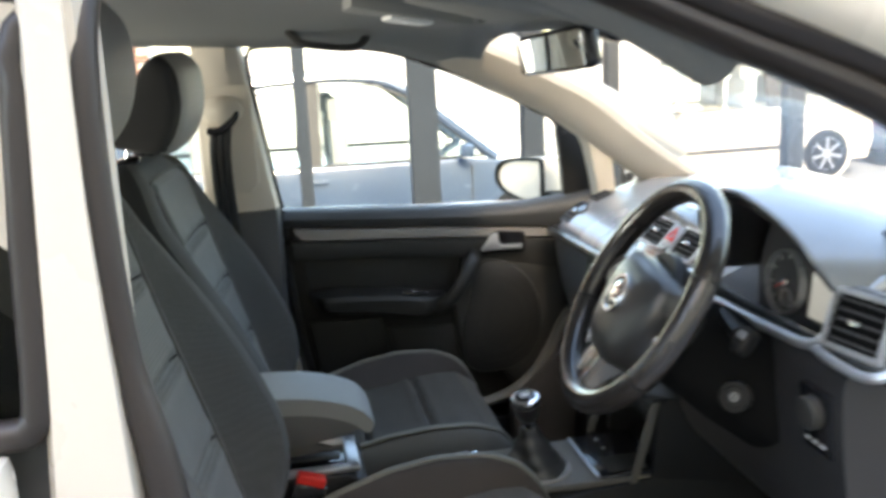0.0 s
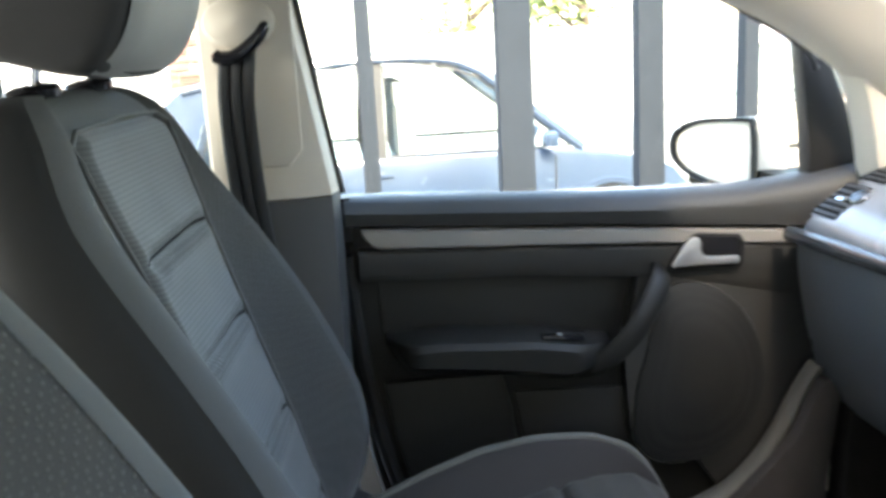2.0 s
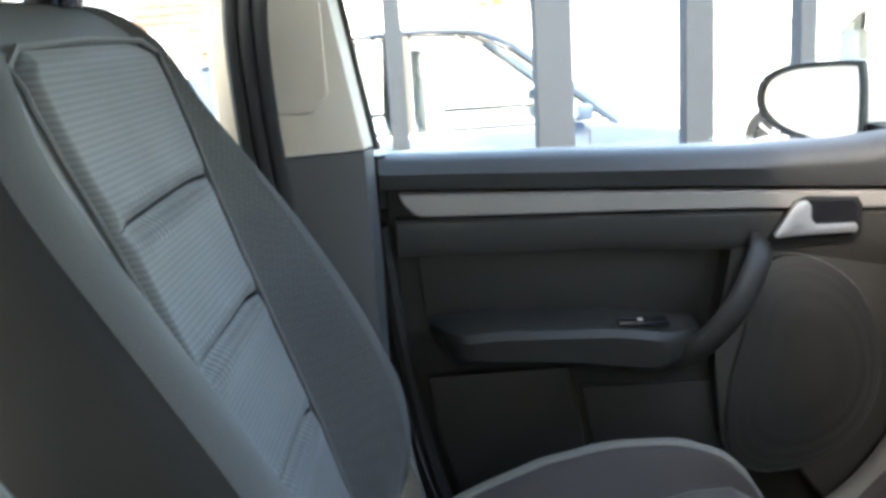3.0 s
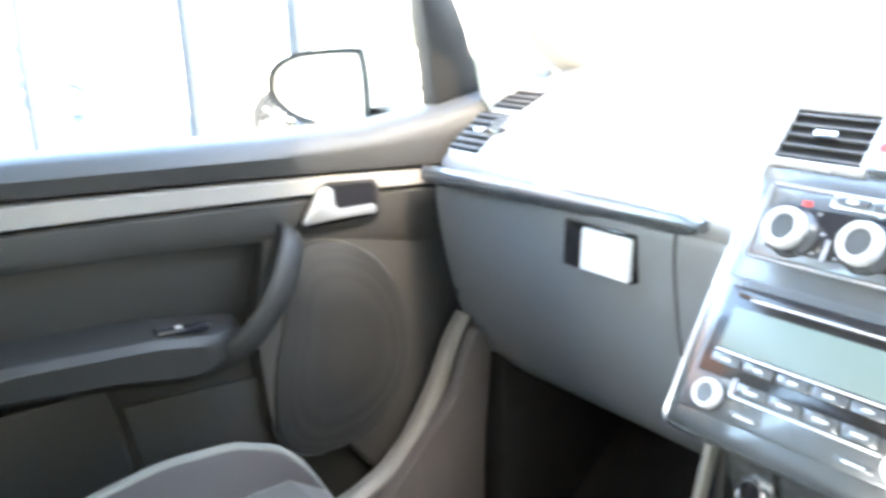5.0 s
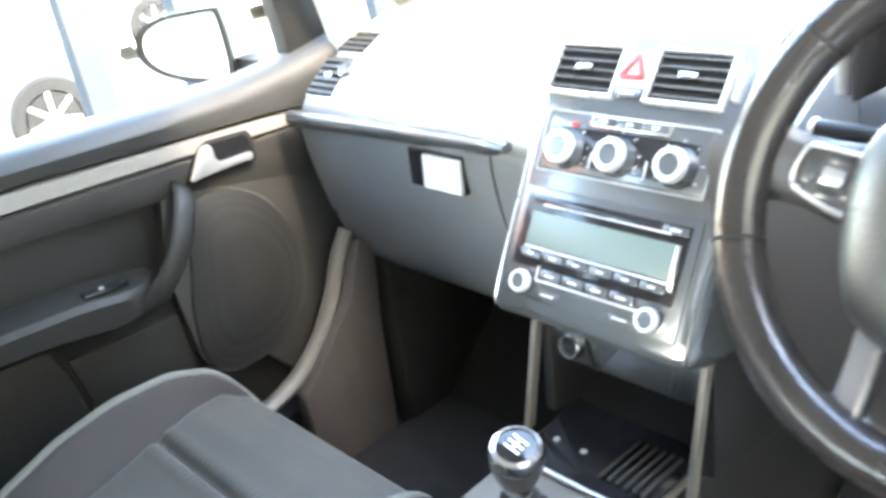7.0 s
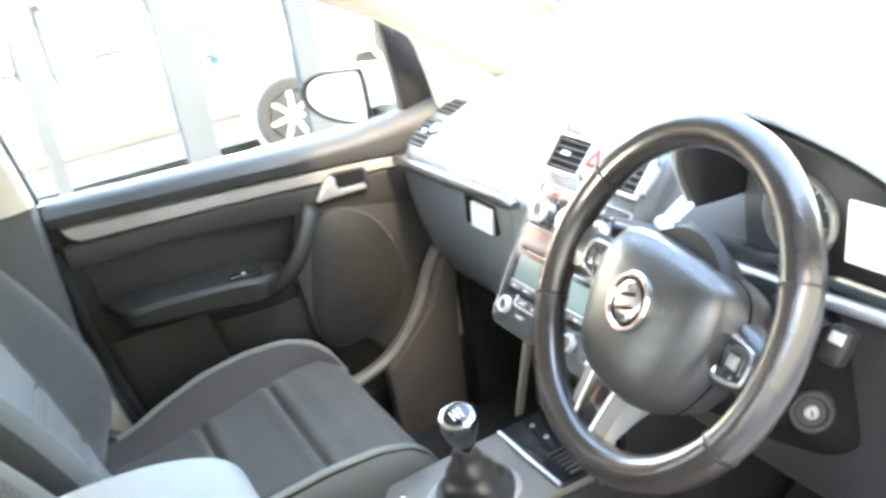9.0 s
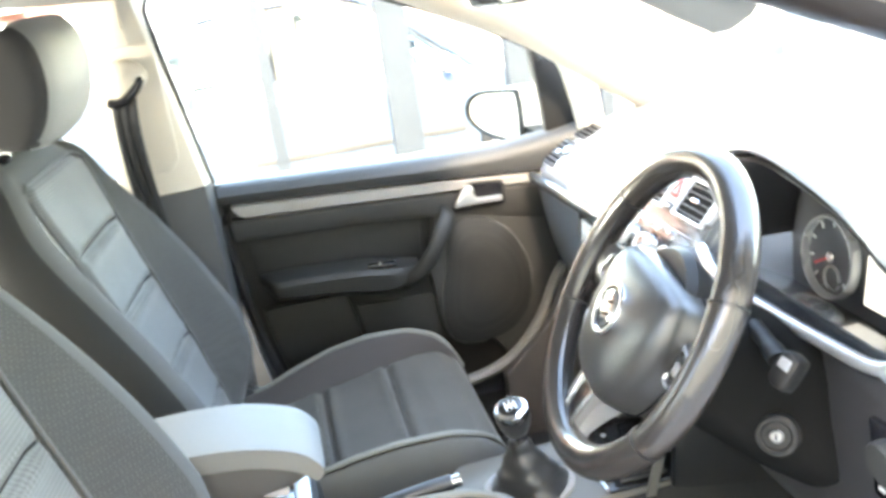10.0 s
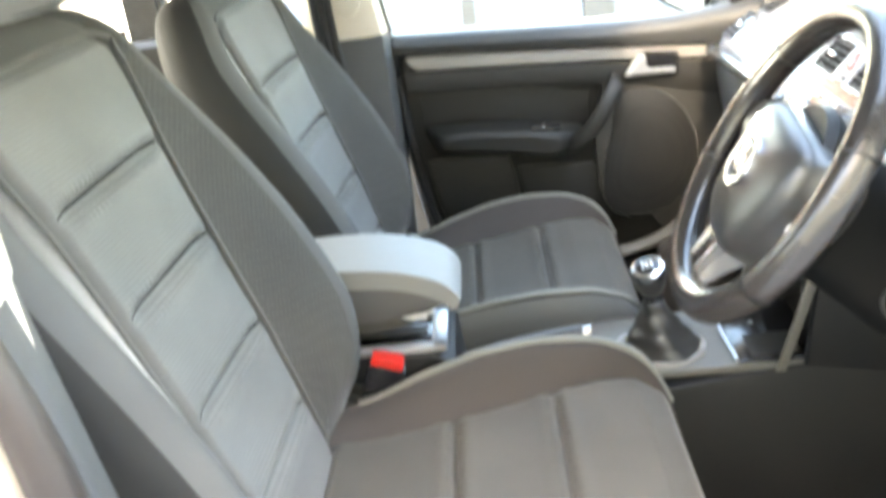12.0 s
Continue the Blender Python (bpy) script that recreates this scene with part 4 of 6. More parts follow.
        part("post_collar", at(lathe([(0.0, -0.008), (0.023, -0.008), (0.0255, 0.0), (0.023, 0.005), (0.014, 0.0075), (0.0, 0.008)], 22), Matrix.Translation((-0.236, yc + sg * 0.074, 1.243)) @ pose(0, 0, 0, 0, -8, 0)), GLOSSBLACK, s)
    # the backrest is turned a little towards the driver
    for ob in [back, *back.children, *[c for c in s.children if c.name.startswith(("headrest", "post_collar"))], *hr.children]:
        for v in ob.data.vertices:
            v.co.x += 0.10 * (v.co.y - yc) * min(1.0, max(0.0, (v.co.z - 0.62) / 0.2))
    # cushion: rows of x, middle height, half width, bolster rise, depth
    KC = [(-0.03, 0.58), (0.10, 0.60), (0.20, 0.635), (0.28, 0.69), (0.35, 0.76), (0.41, 0.84), (0.50, 0.86)]
    CU = [(-0.03, 0.650, 0.205, 0.000, 0.10), (0.05, 0.642, 0.220, 0.012, 0.13), (0.12, 0.646, 0.232, 0.030, 0.15), (0.20, 0.654, 0.243, 0.042, 0.155), (0.28, 0.662, 0.247, 0.044, 0.155), (0.36, 0.667, 0.245, 0.036, 0.15), (0.41, 0.660, 0.239, 0.026, 0.14), (0.445, 0.638, 0.226, 0.014, 0.115), (0.465, 0.598, 0.205, 0.002, 0.075), (0.472, 0.569, 0.19, 0.0, 0.04)]
    CU = [(x, z, w, b * 1.15, t) for x, z, w, b, t in CU]
    rings = []
    xs = [-0.03 + 0.475 * i / 20 for i in range(21)] + [0.456, 0.465, 0.470]
    for x in xs:
        z, w, b, th = lerp_table(CU, x)
        k = lerp_table(KC, x)[0]
        g = 0.90 - k
        sec = [(u * w, d * b if d > 0 else d) for u, d in [(0.0, -0.006), (k - 0.12, -0.006), (k, -0.010), (k + 0.15 * g, 0.06), (k + 0.45 * g, 0.48), (k + 0.75 * g, 0.88), (0.90, 1.02), (0.965, 0.72)]]
        sec += [(w, -0.02), (w * 1.0, -0.07 * th / 0.15), (w * 0.985, -th + 0.02), (w * 0.93, -th), (w * 0.4, -th), (0, -th)]
        full = sec + [(-a, d) for a, d in reversed(sec[1:-1])]
        rings.append([V((x, yc + a, z + d)) for a, d in full])
    cu = part("seat_cushion", loft(rings), CUSHION, s, "dark cloth cushion bolsters", subdiv=1)
    cuts = [0.165, 0.30]

    def insert_c(u, v):
        x = 0.0 + 0.464 * v
        z, w, b, th = lerp_table(CU, x)
        a = (2 * u - 1) * w * lerp_table(KC, x)[0]
        e = min(1.0, 24 * min(u, 1 - u)) * min(1.0, 30 * min(v, 1 - v))
        d = -0.012 + 0.0145 * (1 - (1 - e) ** 2) - groove(x, a, cuts) * e
        sl = max(0.0, min(0.8, (x - 0.41) * 18))
        return V((x + d * sl, yc + a, z + d))
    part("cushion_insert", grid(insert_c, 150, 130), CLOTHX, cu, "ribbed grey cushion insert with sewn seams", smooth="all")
    def on_cushion(x, a):
        return V((x, yc + a, lerp_table(CU, x)[0] + 0.0026 - groove(x, a, cuts)))
    for c_ in cuts:
        part("seam", tube([on_cushion(c_, -0.145 + 0.29 * k / 12) for k in range(13)], 0.0012, 6), HEADCLOTH, cu)
    for sg in (1, -1):
        pts = []
        for i in range(19):
            x = 0.03 + 0.43 * i / 18
            z, w, b, th = lerp_table(CU, x)
            pts.append((x, yc + sg * w * 0.925, z + 0.96 * b))
        part("piping", tube(cr(pts, 2), 0.0075, 8, flat=0.6), PIPE, cu, "broad pale piped edge")
        side = []
        for i in range(33):
            x = 0.0 + 0.452 * i / 32
            z, w, b, th = lerp_table(CU, x)
            side.append([V((x, yc + sg * (a + 0.003), z + d)) for a, d in ((0.948 * w, 0.86 * b), (0.966 * w, 0.72 * b), (0.990 * w, 0.35 * b - 0.008), (1.000 * w, -0.022), (1.003 * w, -0.45 * th), (0.990 * w, -0.88 * th))])
        part("side_panel", loft(side, closed=False), EDGING, cu, "plain grey cloth side of the cushion", smooth="all")
    part("seat_base", prism([(-0.08, 0.40), (-0.10, 0.56), (0.0, 0.575), (0.42, 0.555), (0.44, 0.50), (0.40, 0.40)], yc - 0.215, yc + 0.215, "y", 0.02), DARKER, s)
    part("side_cover", prism([(-0.13, 0.50), (-0.12, 0.66), (-0.05, 0.70), (0.10, 0.60), (0.34, 0.585), (0.36, 0.50)], yc - 0.262, yc - 0.225, "y", 0.012), DARK, s)
    part("side_cover", prism([(-0.13, 0.50), (-0.12, 0.66), (-0.05, 0.70), (0.10, 0.60), (0.34, 0.585), (0.36, 0.50)], yc + 0.225, yc + 0.262, "y", 0.012), DARK, s)
    for sg in (1, -1):
        part("seat_rail", box((0.16, yc + sg * 0.19, 0.385), (0.55, 0.04, 0.04), 0.006), DARKER, s)
    return s


seat_p = build_seat()
seat_d = copy_thing(seat_p, Matrix.Translation((-0.033, -0.728, 0.066)))
tagged(seat_d, "grey ribbed cloth driver's seat with dark bolsters, set high")
riser = part("seat_riser", box((0.16, 1.18, 0.415), (0.50, 0.40, 0.07), 0.01), DARKER, seat_d)
riser.matrix_parent_inverse = seat_d.matrix_basis.inverted()

bench = thing("rear_bench", "dark grey cloth rear bench seat", "car seat")
part("bench_back", prism([(-0.98, 0.55), (-1.20, 1.16), (-1.32, 1.15), (-1.12, 0.50)], 0.98, 2.12, "y", 0.03), BOLSTER, bench)
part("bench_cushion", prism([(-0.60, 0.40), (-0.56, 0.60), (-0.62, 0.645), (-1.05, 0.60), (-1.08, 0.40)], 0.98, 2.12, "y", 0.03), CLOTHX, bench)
BKM = Matrix.Translation((-0.02, -0.008, -0.022))
bk = thing("belt_buckle", "black seat belt buckle with a red button", "buckle")
part("body", at(box((0.045, 1.405, 0.735), (0.055, 0.03, 0.10), 0.008, pose(0, 0, 0, 0, 20, 0)), BKM), GLOSSBLACK, bk)
part("button", at(box((0.062, 1.405, 0.787), (0.046, 0.024, 0.016), 0.004, pose(0, 0, 0, 0, 20, 0)), BKM), RED, bk, "red release button")
part("stalk", tube([(0.025, 1.397, 0.68), (0.01, 1.405, 0.56), (0.0, 1.415, 0.38)], 0.012, 8), DARKER, bk)

# ---- tunnel, armrest, levers ----
tunnel = thing("centre_tunnel", "dark plastic centre tunnel with a gear plate", "console")
part("body", prism([(-0.55, 0.37), (-0.55, 0.60), (0.12, 0.60), (0.36, 0.625), (0.66, 0.655), (0.80, 0.70), (1.16, 0.72), (1.16, 0.37)], 1.462, 1.672, "y", 0.02), DARKER, tunnel)
plate = part("gear_plate", prism([(0.355, 1.480), (0.66, 1.470), (0.66, 1.664), (0.36, 1.652), (0.335, 1.62), (0.335, 1.51)], 0.640, 0.655, "z", 0.006), PLATE, tunnel, "beige-grey gear lever plate")
tray = part("coin_tray", prism([(0.553, 1.478), (0.70, 1.474), (0.70, 1.660), (0.553, 1.652)], 0.650, 0.660, "z", 0.003), GLOSSBLACK, plate, "gloss black storage tray")
part("tray_lip", tube([(0.551, 1.482, 0.660), (0.549, 1.565, 0.661), (0.551, 1.648, 0.660)], 0.0032, 8), SILVER, tray, "bright tray edge")
for i in range(6):
    part("tray_rib", box((0.612, 1.490 + 0.011 * i, 0.662), (0.075, 0.0035, 0.004), 0.001), DARK, tray)
for y in (1.588, 1.628):
    part("tray_stud", at(disc(0.004, 0.002, 0.0006, 12), Matrix.Translation((0.600, y, 0.660))), GREYPRINT, tray)
part("plate_ring", at(ring(0.062, 0.010, 0.008), Matrix.Translation((0.448, 1.545, 0.654)) @ Matrix.Diagonal((1.15, 1, 1, 1))), STRIP, plate)
for y in (1.676, 1.450):
    part("cheek_trim", prism([(0.640, 0.80), (0.654, 0.80), (0.612, 0.655), (0.598, 0.655)], y - 0.004, y + 0.004, "y", 0.002), PLATE, tunnel, "grey edge strip")
part("cheek", prism([(0.64, 0.66), (0.652, 0.80), (0.80, 0.86), (1.0, 0.86), (1.0, 0.6)], 1.664, 1.680, "y", 0.004), DARKER, tunnel)
part("cheek", prism([(0.64, 0.66), (0.652, 0.80), (0.80, 0.86), (1.0, 0.86), (1.0, 0.6)], 1.444, 1.460, "y", 0.004), DARKER, tunnel)
part("store_back", box((0.76, CY, 0.73), (0.02, 0.20, 0.16), 0.003), DARKER, tunnel)
lowp = part("socket_panel", box((0.672, CY, 0.762), (0.03, 0.208, 0.075), 0.006, pose(0, 0, 0, 0, -14, 0)), FASCIA, tunnel)
part("socket_ring", at(ring(0.0155, 0.005, 0.009), frame_m((0.655, 1.636, 0.757), (0, -1, 0), (-0.97, 0, 0.24))), CHROME, lowp, "chrome socket ring")
part("socket_cap", at(disc(0.011, 0.006), frame_m((0.655, 1.636, 0.757), (0, -1, 0), (-0.97, 0, 0.24))), GLOSSBLACK, lowp)
part("panel_gap", box((0.655, 1.612, 0.762), (0.004, 0.002, 0.07), 0.0, pose(0, 0, 0, 0, -14, 0)), GLOSSBLACK, lowp)

gear = thing("gear_lever", "gear lever with a chrome-topped knob and leather gaiter", "gear lever")
top = V((0.425, 1.503, 0.822))
base = V((0.452, 1.548, 0.655))
ax = (top - base).normalized()
GM = frame_m(top - ax * 0.052, (1, 0, 0), ax)
part("knob", at(lathe([(0.012, -0.004), (0.017, 0.0), (0.022, 0.012), (0.0255, 0.028), (0.0255, 0.038), (0.0235, 0.044)], 28), GM), LEATHER, gear)
part("cap_ring", at(lathe([(0.0255, 0.036), (0.0262, 0.041), (0.0235, 0.0485), (0.019, 0.051), (0.0185, 0.047)], 28), GM), CHROME, gear, "chrome knob ring")
part("cap", at(lathe([(0.019, 0.044), (0.0185, 0.0495), (0.012, 0.0515), (0.0, 0.052)], 28), GM), GLOSSBLACK, gear)
for k in (-1, 0, 1):
    part("gear_mark", at(box((0.0065 * k, 0, 0.0522), (0.0016, 0.017, 0.001), 0.0), GM), PRINT, gear)
part("gear_mark", at(box((0, 0, 0.0524), (0.0146, 0.0016, 0.001), 0.0), GM), PRINT, gear)
part("collar", at(lathe([(0.013, -0.022), (0.0145, -0.012), (0.0125, 0.0)], 20), GM), CHROME, gear)
rings = []
for i in range(15):
    u = i / 14
    c = base.lerp(top - ax * 0.07, u)
    r = 0.046 * (1 - u) ** 1.15 + 0.0135 + 0.0016 * math.sin(u * 22)
    rings.append([c + V((r * 1.05 * math.cos(a) * (1 + 0.07 * math.sin(4 * a + u * 5)), r * math.sin(a) * (1 + 0.07 * math.sin(4 * a + u * 5)), 0)) for a in [2 * math.pi * k / 28 for k in range(28)]])
part("gaiter", loft(rings), LEATHER, gear, "creased black leather gaiter")

boxc = thing("console_box", "black console box with a silver rimmed slot and grey armrest", "console")
part("body", prism([(-0.16, 0.585), (-0.16, 0.752), (0.10, 0.752), (0.135, 0.735), (0.15, 0.585)], 1.424, 1.60, "y", 0.008), DARKER, boxc)
part("rim", join(box((0.045, 1.440, 0.757), (0.16, 0.018, 0.010), 0.003), box((0.045, 1.548, 0.757), (0.16, 0.018, 0.010), 0.003), box((0.114, 1.494, 0.757), (0.022, 0.126, 0.010), 0.003), box((-0.026, 1.494, 0.757), (0.018, 0.126, 0.010), 0.003)), SILVER, boxc, "silver slot rim")
part("slot", box((0.043, 1.494, 0.7545), (0.122, 0.092, 0.003), 0.001), GLOSSBLACK, boxc)
part("slot_bar", box((0.045, 1.494, 0.757), (0.10, 0.022, 0.006), 0.002), DARK, boxc)
arm = part("armrest", prism([(-0.12, 0.80), (-0.12, 0.866), (-0.02, 0.866), (0.06, 0.857), (0.115, 0.838), (0.13, 0.822), (0.105, 0.812), (0.04, 0.802)], 1.440, 1.562, "y", 0.006), ARMSIDE, boxc, "grey leatherette centre armrest with a curved front")
rings = []
for i in range(15):
    y = 1.434 + 0.134 * i / 14
    e = min(i, 14 - i)
    k = (0.985, 0.995)[e] if e < 2 else 1.0
    pr = cr([(-0.12, 0, 0.864), (-0.12, 0, 0.880), (-0.10, 0, 0.889), (-0.02, 0, 0.892), (0.06, 0, 0.884), (0.125, 0, 0.862), (0.152, 0, 0.834), (0.149, 0, 0.818)], 4)
    lo = cr([(0.140, 0, 0.816), (0.115, 0, 0.836), (0.06, 0, 0.855), (-0.02, 0, 0.864)], 4)
    cc = V((0.02, 0, 0.84))
    rings.append([cc + (p - cc) * k + V((0, y, 0)) for p in pr + lo])
part("lid", loft(rings), ARMHIDE, arm, "pale padded lid", smooth=True)
part("arm_pad", prism([(-0.11, 0.775), (-0.10, 0.802), (-0.02, 0.814), (0.04, 0.808), (0.085, 0.792), (0.05, 0.785)], 1.445, 1.557, "y", 0.006), DARK, arm)
part("hinge_arm", box((-0.10, 1.50, 0.72), (0.07, 0.09, 0.14), 0.015), DARKER, arm)
part("catch", box((0.075, 1.46, 0.797), (0.05, 0.012, 0.010), 0.003), SILVER, arm)
hbk = thing("handbrake", "black handbrake lever with a chrome button", "handbrake")
part("lever", tube(cr([(0.10, 1.527, 0.662), (0.16, 1.528, 0.678), (0.25, 1.530, 0.695), (0.328, 1.532, 0.702)], 4), 0.0135, 12), LEATHER, hbk)
part("button", tube([(0.326, 1.532, 0.702), (0.342, 1.532, 0.7035)], 0.0105, 12), CHROME, hbk, "chrome release button")
part("boot", prism([(0.07, 0.60), (0.08, 0.66), (0.14, 0.682), (0.17, 0.64), (0.18, 0.61)], 1.505, 1.55, "y", 0.01), LEATHER, hbk)

# ---- dashboard ----
dash = thing("dashboard", "grey soft-touch dashboard, its bright top lightened in colour", "dashboard")
TOPP = [(0.80, 0.955), (0.705, 0.962), (0.690, 0.972), (0.688, 0.985), (0.698, 1.002), (0.735, 1.028), (0.80, 1.056), (0.90, 1.084), (1.02, 1.098), (1.18, 1.094), (1.32, 1.075), (1.32, 0.95)]
rings = []
for i in range(25):
    y = 1.40 + (2.168 - 1.40) * i / 24
    e = max(0.0, (y - 2.13) / 0.038)
    rings.append([V((x + 0.012 * e ** 2 * (1 if x < 0.8 else 0), y, z - 0.012 * e ** 2)) for x, z in ((p.x, p.z) for p in cr([(a, 0, b) for a, b in TOPP], 3))])
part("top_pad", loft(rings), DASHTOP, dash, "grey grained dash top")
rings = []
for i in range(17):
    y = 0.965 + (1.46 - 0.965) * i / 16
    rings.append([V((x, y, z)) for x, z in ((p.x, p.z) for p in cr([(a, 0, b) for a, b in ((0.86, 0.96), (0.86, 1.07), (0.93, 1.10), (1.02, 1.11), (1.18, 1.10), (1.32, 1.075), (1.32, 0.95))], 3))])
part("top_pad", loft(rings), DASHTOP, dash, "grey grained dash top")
rings = []
for i in range(25):
    y = 1.722 + (2.17 - 1.722) * i / 24
    k = min(1.0, (i + 0.35) / 1.5)
    z = 0.981 - (y - 1.722) * 0.030
    r = 0.0125 * k ** 0.5
    rings.append([V((0.6795 + 0.010 * math.cos(a), y, z + r * math.sin(a))) for a in [2 * math.pi * q / 12 for q in range(12)]])
part("trim_bar", loft(rings), FASCIA, dash, "satin dark trim bar")
GB = [(0.695, 0.965), (0.692, 0.955), (0.693, 0.92), (0.700, 0.87), (0.716, 0.80), (0.742, 0.73), (0.78, 0.685), (0.84, 0.655), (1.0, 0.64), (1.0, 0.95)]


def glove(y0, y1, dx=0.0):
    return loft([[V((p.x + dx, y, p.z)) for p in cr([(a, 0, b) for a, b in GB], 3)] for y in (y0, y0 + 0.004, (2 * y0 + y1) / 3, (y0 + 2 * y1) / 3, y1 - 0.004, y1)])


# PAD's grey darkened, with the glovebox's shade in the colour
GLOVE = plain("shaded_glovebox_plastic", (0.150, 0.158, 0.166), 0.36, grain=700, bump=0.5, spec=0.8, coat=0.1)
gl = part("glovebox_lid", glove(1.768, 2.168), GLOVE, dash, "grey glovebox lid")
part("glovebox_side", glove(1.668, 1.764), GLOVE, dash)
part("latch_recess", box((0.693, 1.866, 0.9265), (0.012, 0.104, 0.052), 0.003, pose(0, 0, 0, 0, 4, 0)), GLOSSBLACK, gl)
part("latch", box((0.6845, 1.850, 0.9265), (0.008, 0.070, 0.046), 0.003, pose(0, 0, 0, 0, 5, 0)), LATCH, gl, "silver-grey latch paddle")
part("end_cap", prism([(0.70, 0.96), (0.715, 0.80), (0.745, 0.73), (0.85, 0.66), (1.0, 0.65), (1.0, 0.95)], 2.160, 2.172, "y", 0.003), DARK, dash)

# side air vent on the sloping end of the pad
def vent(parent, m, w, h, n, tab=True, rim=RINGPAINT, rim_w=0.0045):
    """An air vent, w along own x and h along own y, facing own z."""
    v = part("air_vent", at(join(box((0, h / 2 + rim_w / 2, 0.002), (w + 2 * rim_w, rim_w, 0.010), 0.002), box((0, -h / 2 - rim_w / 2, 0.002), (w + 2 * rim_w, rim_w, 0.010), 0.002), box((w / 2 + rim_w / 2, 0, 0.002), (rim_w, h, 0.010), 0.002), box((-w / 2 - rim_w / 2, 0, 0.002), (rim_w, h, 0.010), 0.002)), m), rim, parent)
    part("vent_back", at(box((0, 0, -0.0035), (w + 0.004, h + 0.004, 0.010), 0.0), m), MATT, v)
    for i in range(n):
        y = -h / 2 + h * (i + 0.5) / n
        part("slat", at(box((0, y, -0.001), (w, h / n * 0.20, 0.006), 0.0006, pose(0, 0, 0, 10, 0, 0)), m @ Matrix.Translation((0, 0, 0.003))), LOWTRIM, v)
    if tab:
        part("vent_tab", at(box((0, 0, 0.007), (w * 0.26, h * 0.13, 0.007), 0.002), m), CHROME, v)
    return v


SV = frame_m((0.726, 2.112, 1.0205), (0, -1, 0), (-0.58, 0, 0.82))
SV2 = frame_m((0.791, 2.112, 1.0535), (0, -1, 0), (-0.38, 0, 0.92))
for m_, w_, h_, n_ in ((SV, 0.060, 0.068, 6), (SV2, 0.060, 0.046, 4)):
    v_ = part("air_vent", at(box((0, 0, -0.008), (w_ + 0.008, h_ + 0.006, 0.020), 0.006), m_), PAD, dash, "grey side air vent")
    part("vent_back", at(box((0, 0, 0.0015), (w_, h_, 0.003), 0.001), m_), MATT, v_)
    for k in range(n_):
        part("slat", at(box((0, -h_ / 2 + h_ * (k + 0.5) / n_, 0.003), (w_ * 0.97, h_ / n_ * 0.40, 0.003), 0.0008, pose(0, 0, 0, 8, 0, 0)), m_), LOWTRIM, v_)
    if n_ == 6:
        part("vent_tab", at(box((0.004, 0, 0.006), (0.016, 0.010, 0.006), 0.002), m_), CHROME, v_)
part("vent_wheel", at(disc(0.014, 0.005), frame_m((0.735, 2.083, 1.030), (1, 0, 0), (-0.55, -0.1, 0.82))), FASCIA, dash)

# instrument hood and cluster
ARCH = [(1.348, 1.075), (1.335, 1.125), (1.305, 1.175), (1.262, 1.208), (1.20, 1.217), (1.13, 1.208), (1.06, 1.190), (1.00, 1.162), (0.970, 1.125), (0.962, 1.075)]
arch = cr([(0, a, b) for a, b in ARCH], 4)
rings = []
for x, k, dz in ((0.655, 0.93, 0.0), (0.650, 0.965, 0.0), (0.652, 0.99, 0.001), (0.662, 1.0, 0.002), (0.72, 1.0, 0.004), (0.80, 1.0, -0.004), (0.88, 0.985, -0.03), (0.97, 0.95, -0.085)):
    rings.append([V((x + 0.05 * max(0, (1.16 - p.z) / 0.1), 1.155 + (p.y - 1.155) * k, 1.075 + (p.z - 1.075) * k + dz)) for p in arch])
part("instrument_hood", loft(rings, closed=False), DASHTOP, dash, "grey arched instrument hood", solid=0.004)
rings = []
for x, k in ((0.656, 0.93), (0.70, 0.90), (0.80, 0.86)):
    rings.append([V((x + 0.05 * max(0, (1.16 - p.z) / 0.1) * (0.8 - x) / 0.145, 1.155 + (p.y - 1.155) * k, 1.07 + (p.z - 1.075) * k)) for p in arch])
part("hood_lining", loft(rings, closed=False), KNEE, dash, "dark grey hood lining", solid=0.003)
cl = part("instrument_panel", box((0.774, 1.150, 1.085), (0.02, 0.35, 0.19), 0.004), DIAL, dash, "black instrument panel")
part("cluster_base", prism([(0.665, 1.062), (0.80, 0.985), (0.84, 0.985), (0.84, 0.95), (0.665, 1.04)], 0.985, 1.335, "y", 0.004), FASCIA, dash)
for gy, r in ((1.234, 0.046), (1.046, 0.046)):
    gm = frame_m((0.762, gy, 1.064), (0, -1, 0), (-1, 0, 0.10))
    dl = part("dial", at(disc(r, 0.003), gm), DIAL, cl)
    part("dial_ring", at(ring(r + 0.003, 0.0045, 0.012), gm), RINGPAINT, dl)
    for k in range(9):
        a = radians(225 - 33.75 * k)
        part("tick", at(box((0, r * 0.84, 0.0036), (0.0022, r * 0.16, 0.0012), 0.0), gm @ pose(0, 0, 0, 0, 0, math.degrees(a) - 90)), PRINT, dl)
    part("needle", at(box((0, r * 0.33, 0.006), (0.0022, r * 0.68, 0.0014), 0.0), gm @ pose(0, 0, 0, 0, 0, 118)), RED, dl)
    part("needle_hub", at(disc(0.007, 0.008), gm), CHROME, dl)
    sub = gm @ Matrix.Translation((0.004, -r * 0.52, 0.003))
    part("small_dial_ring", at(ring(0.015, 0.0022, 0.003), sub), SILVER, dl)
part("cluster_screen", at(box((0, 0, 0), (0.070, 0.078, 0.004), 0.002), frame_m((0.763, 1.140, 1.066), (0, -1, 0), (-1, 0, 0.1))), SCREEN, cl, "pale lit cluster screen")
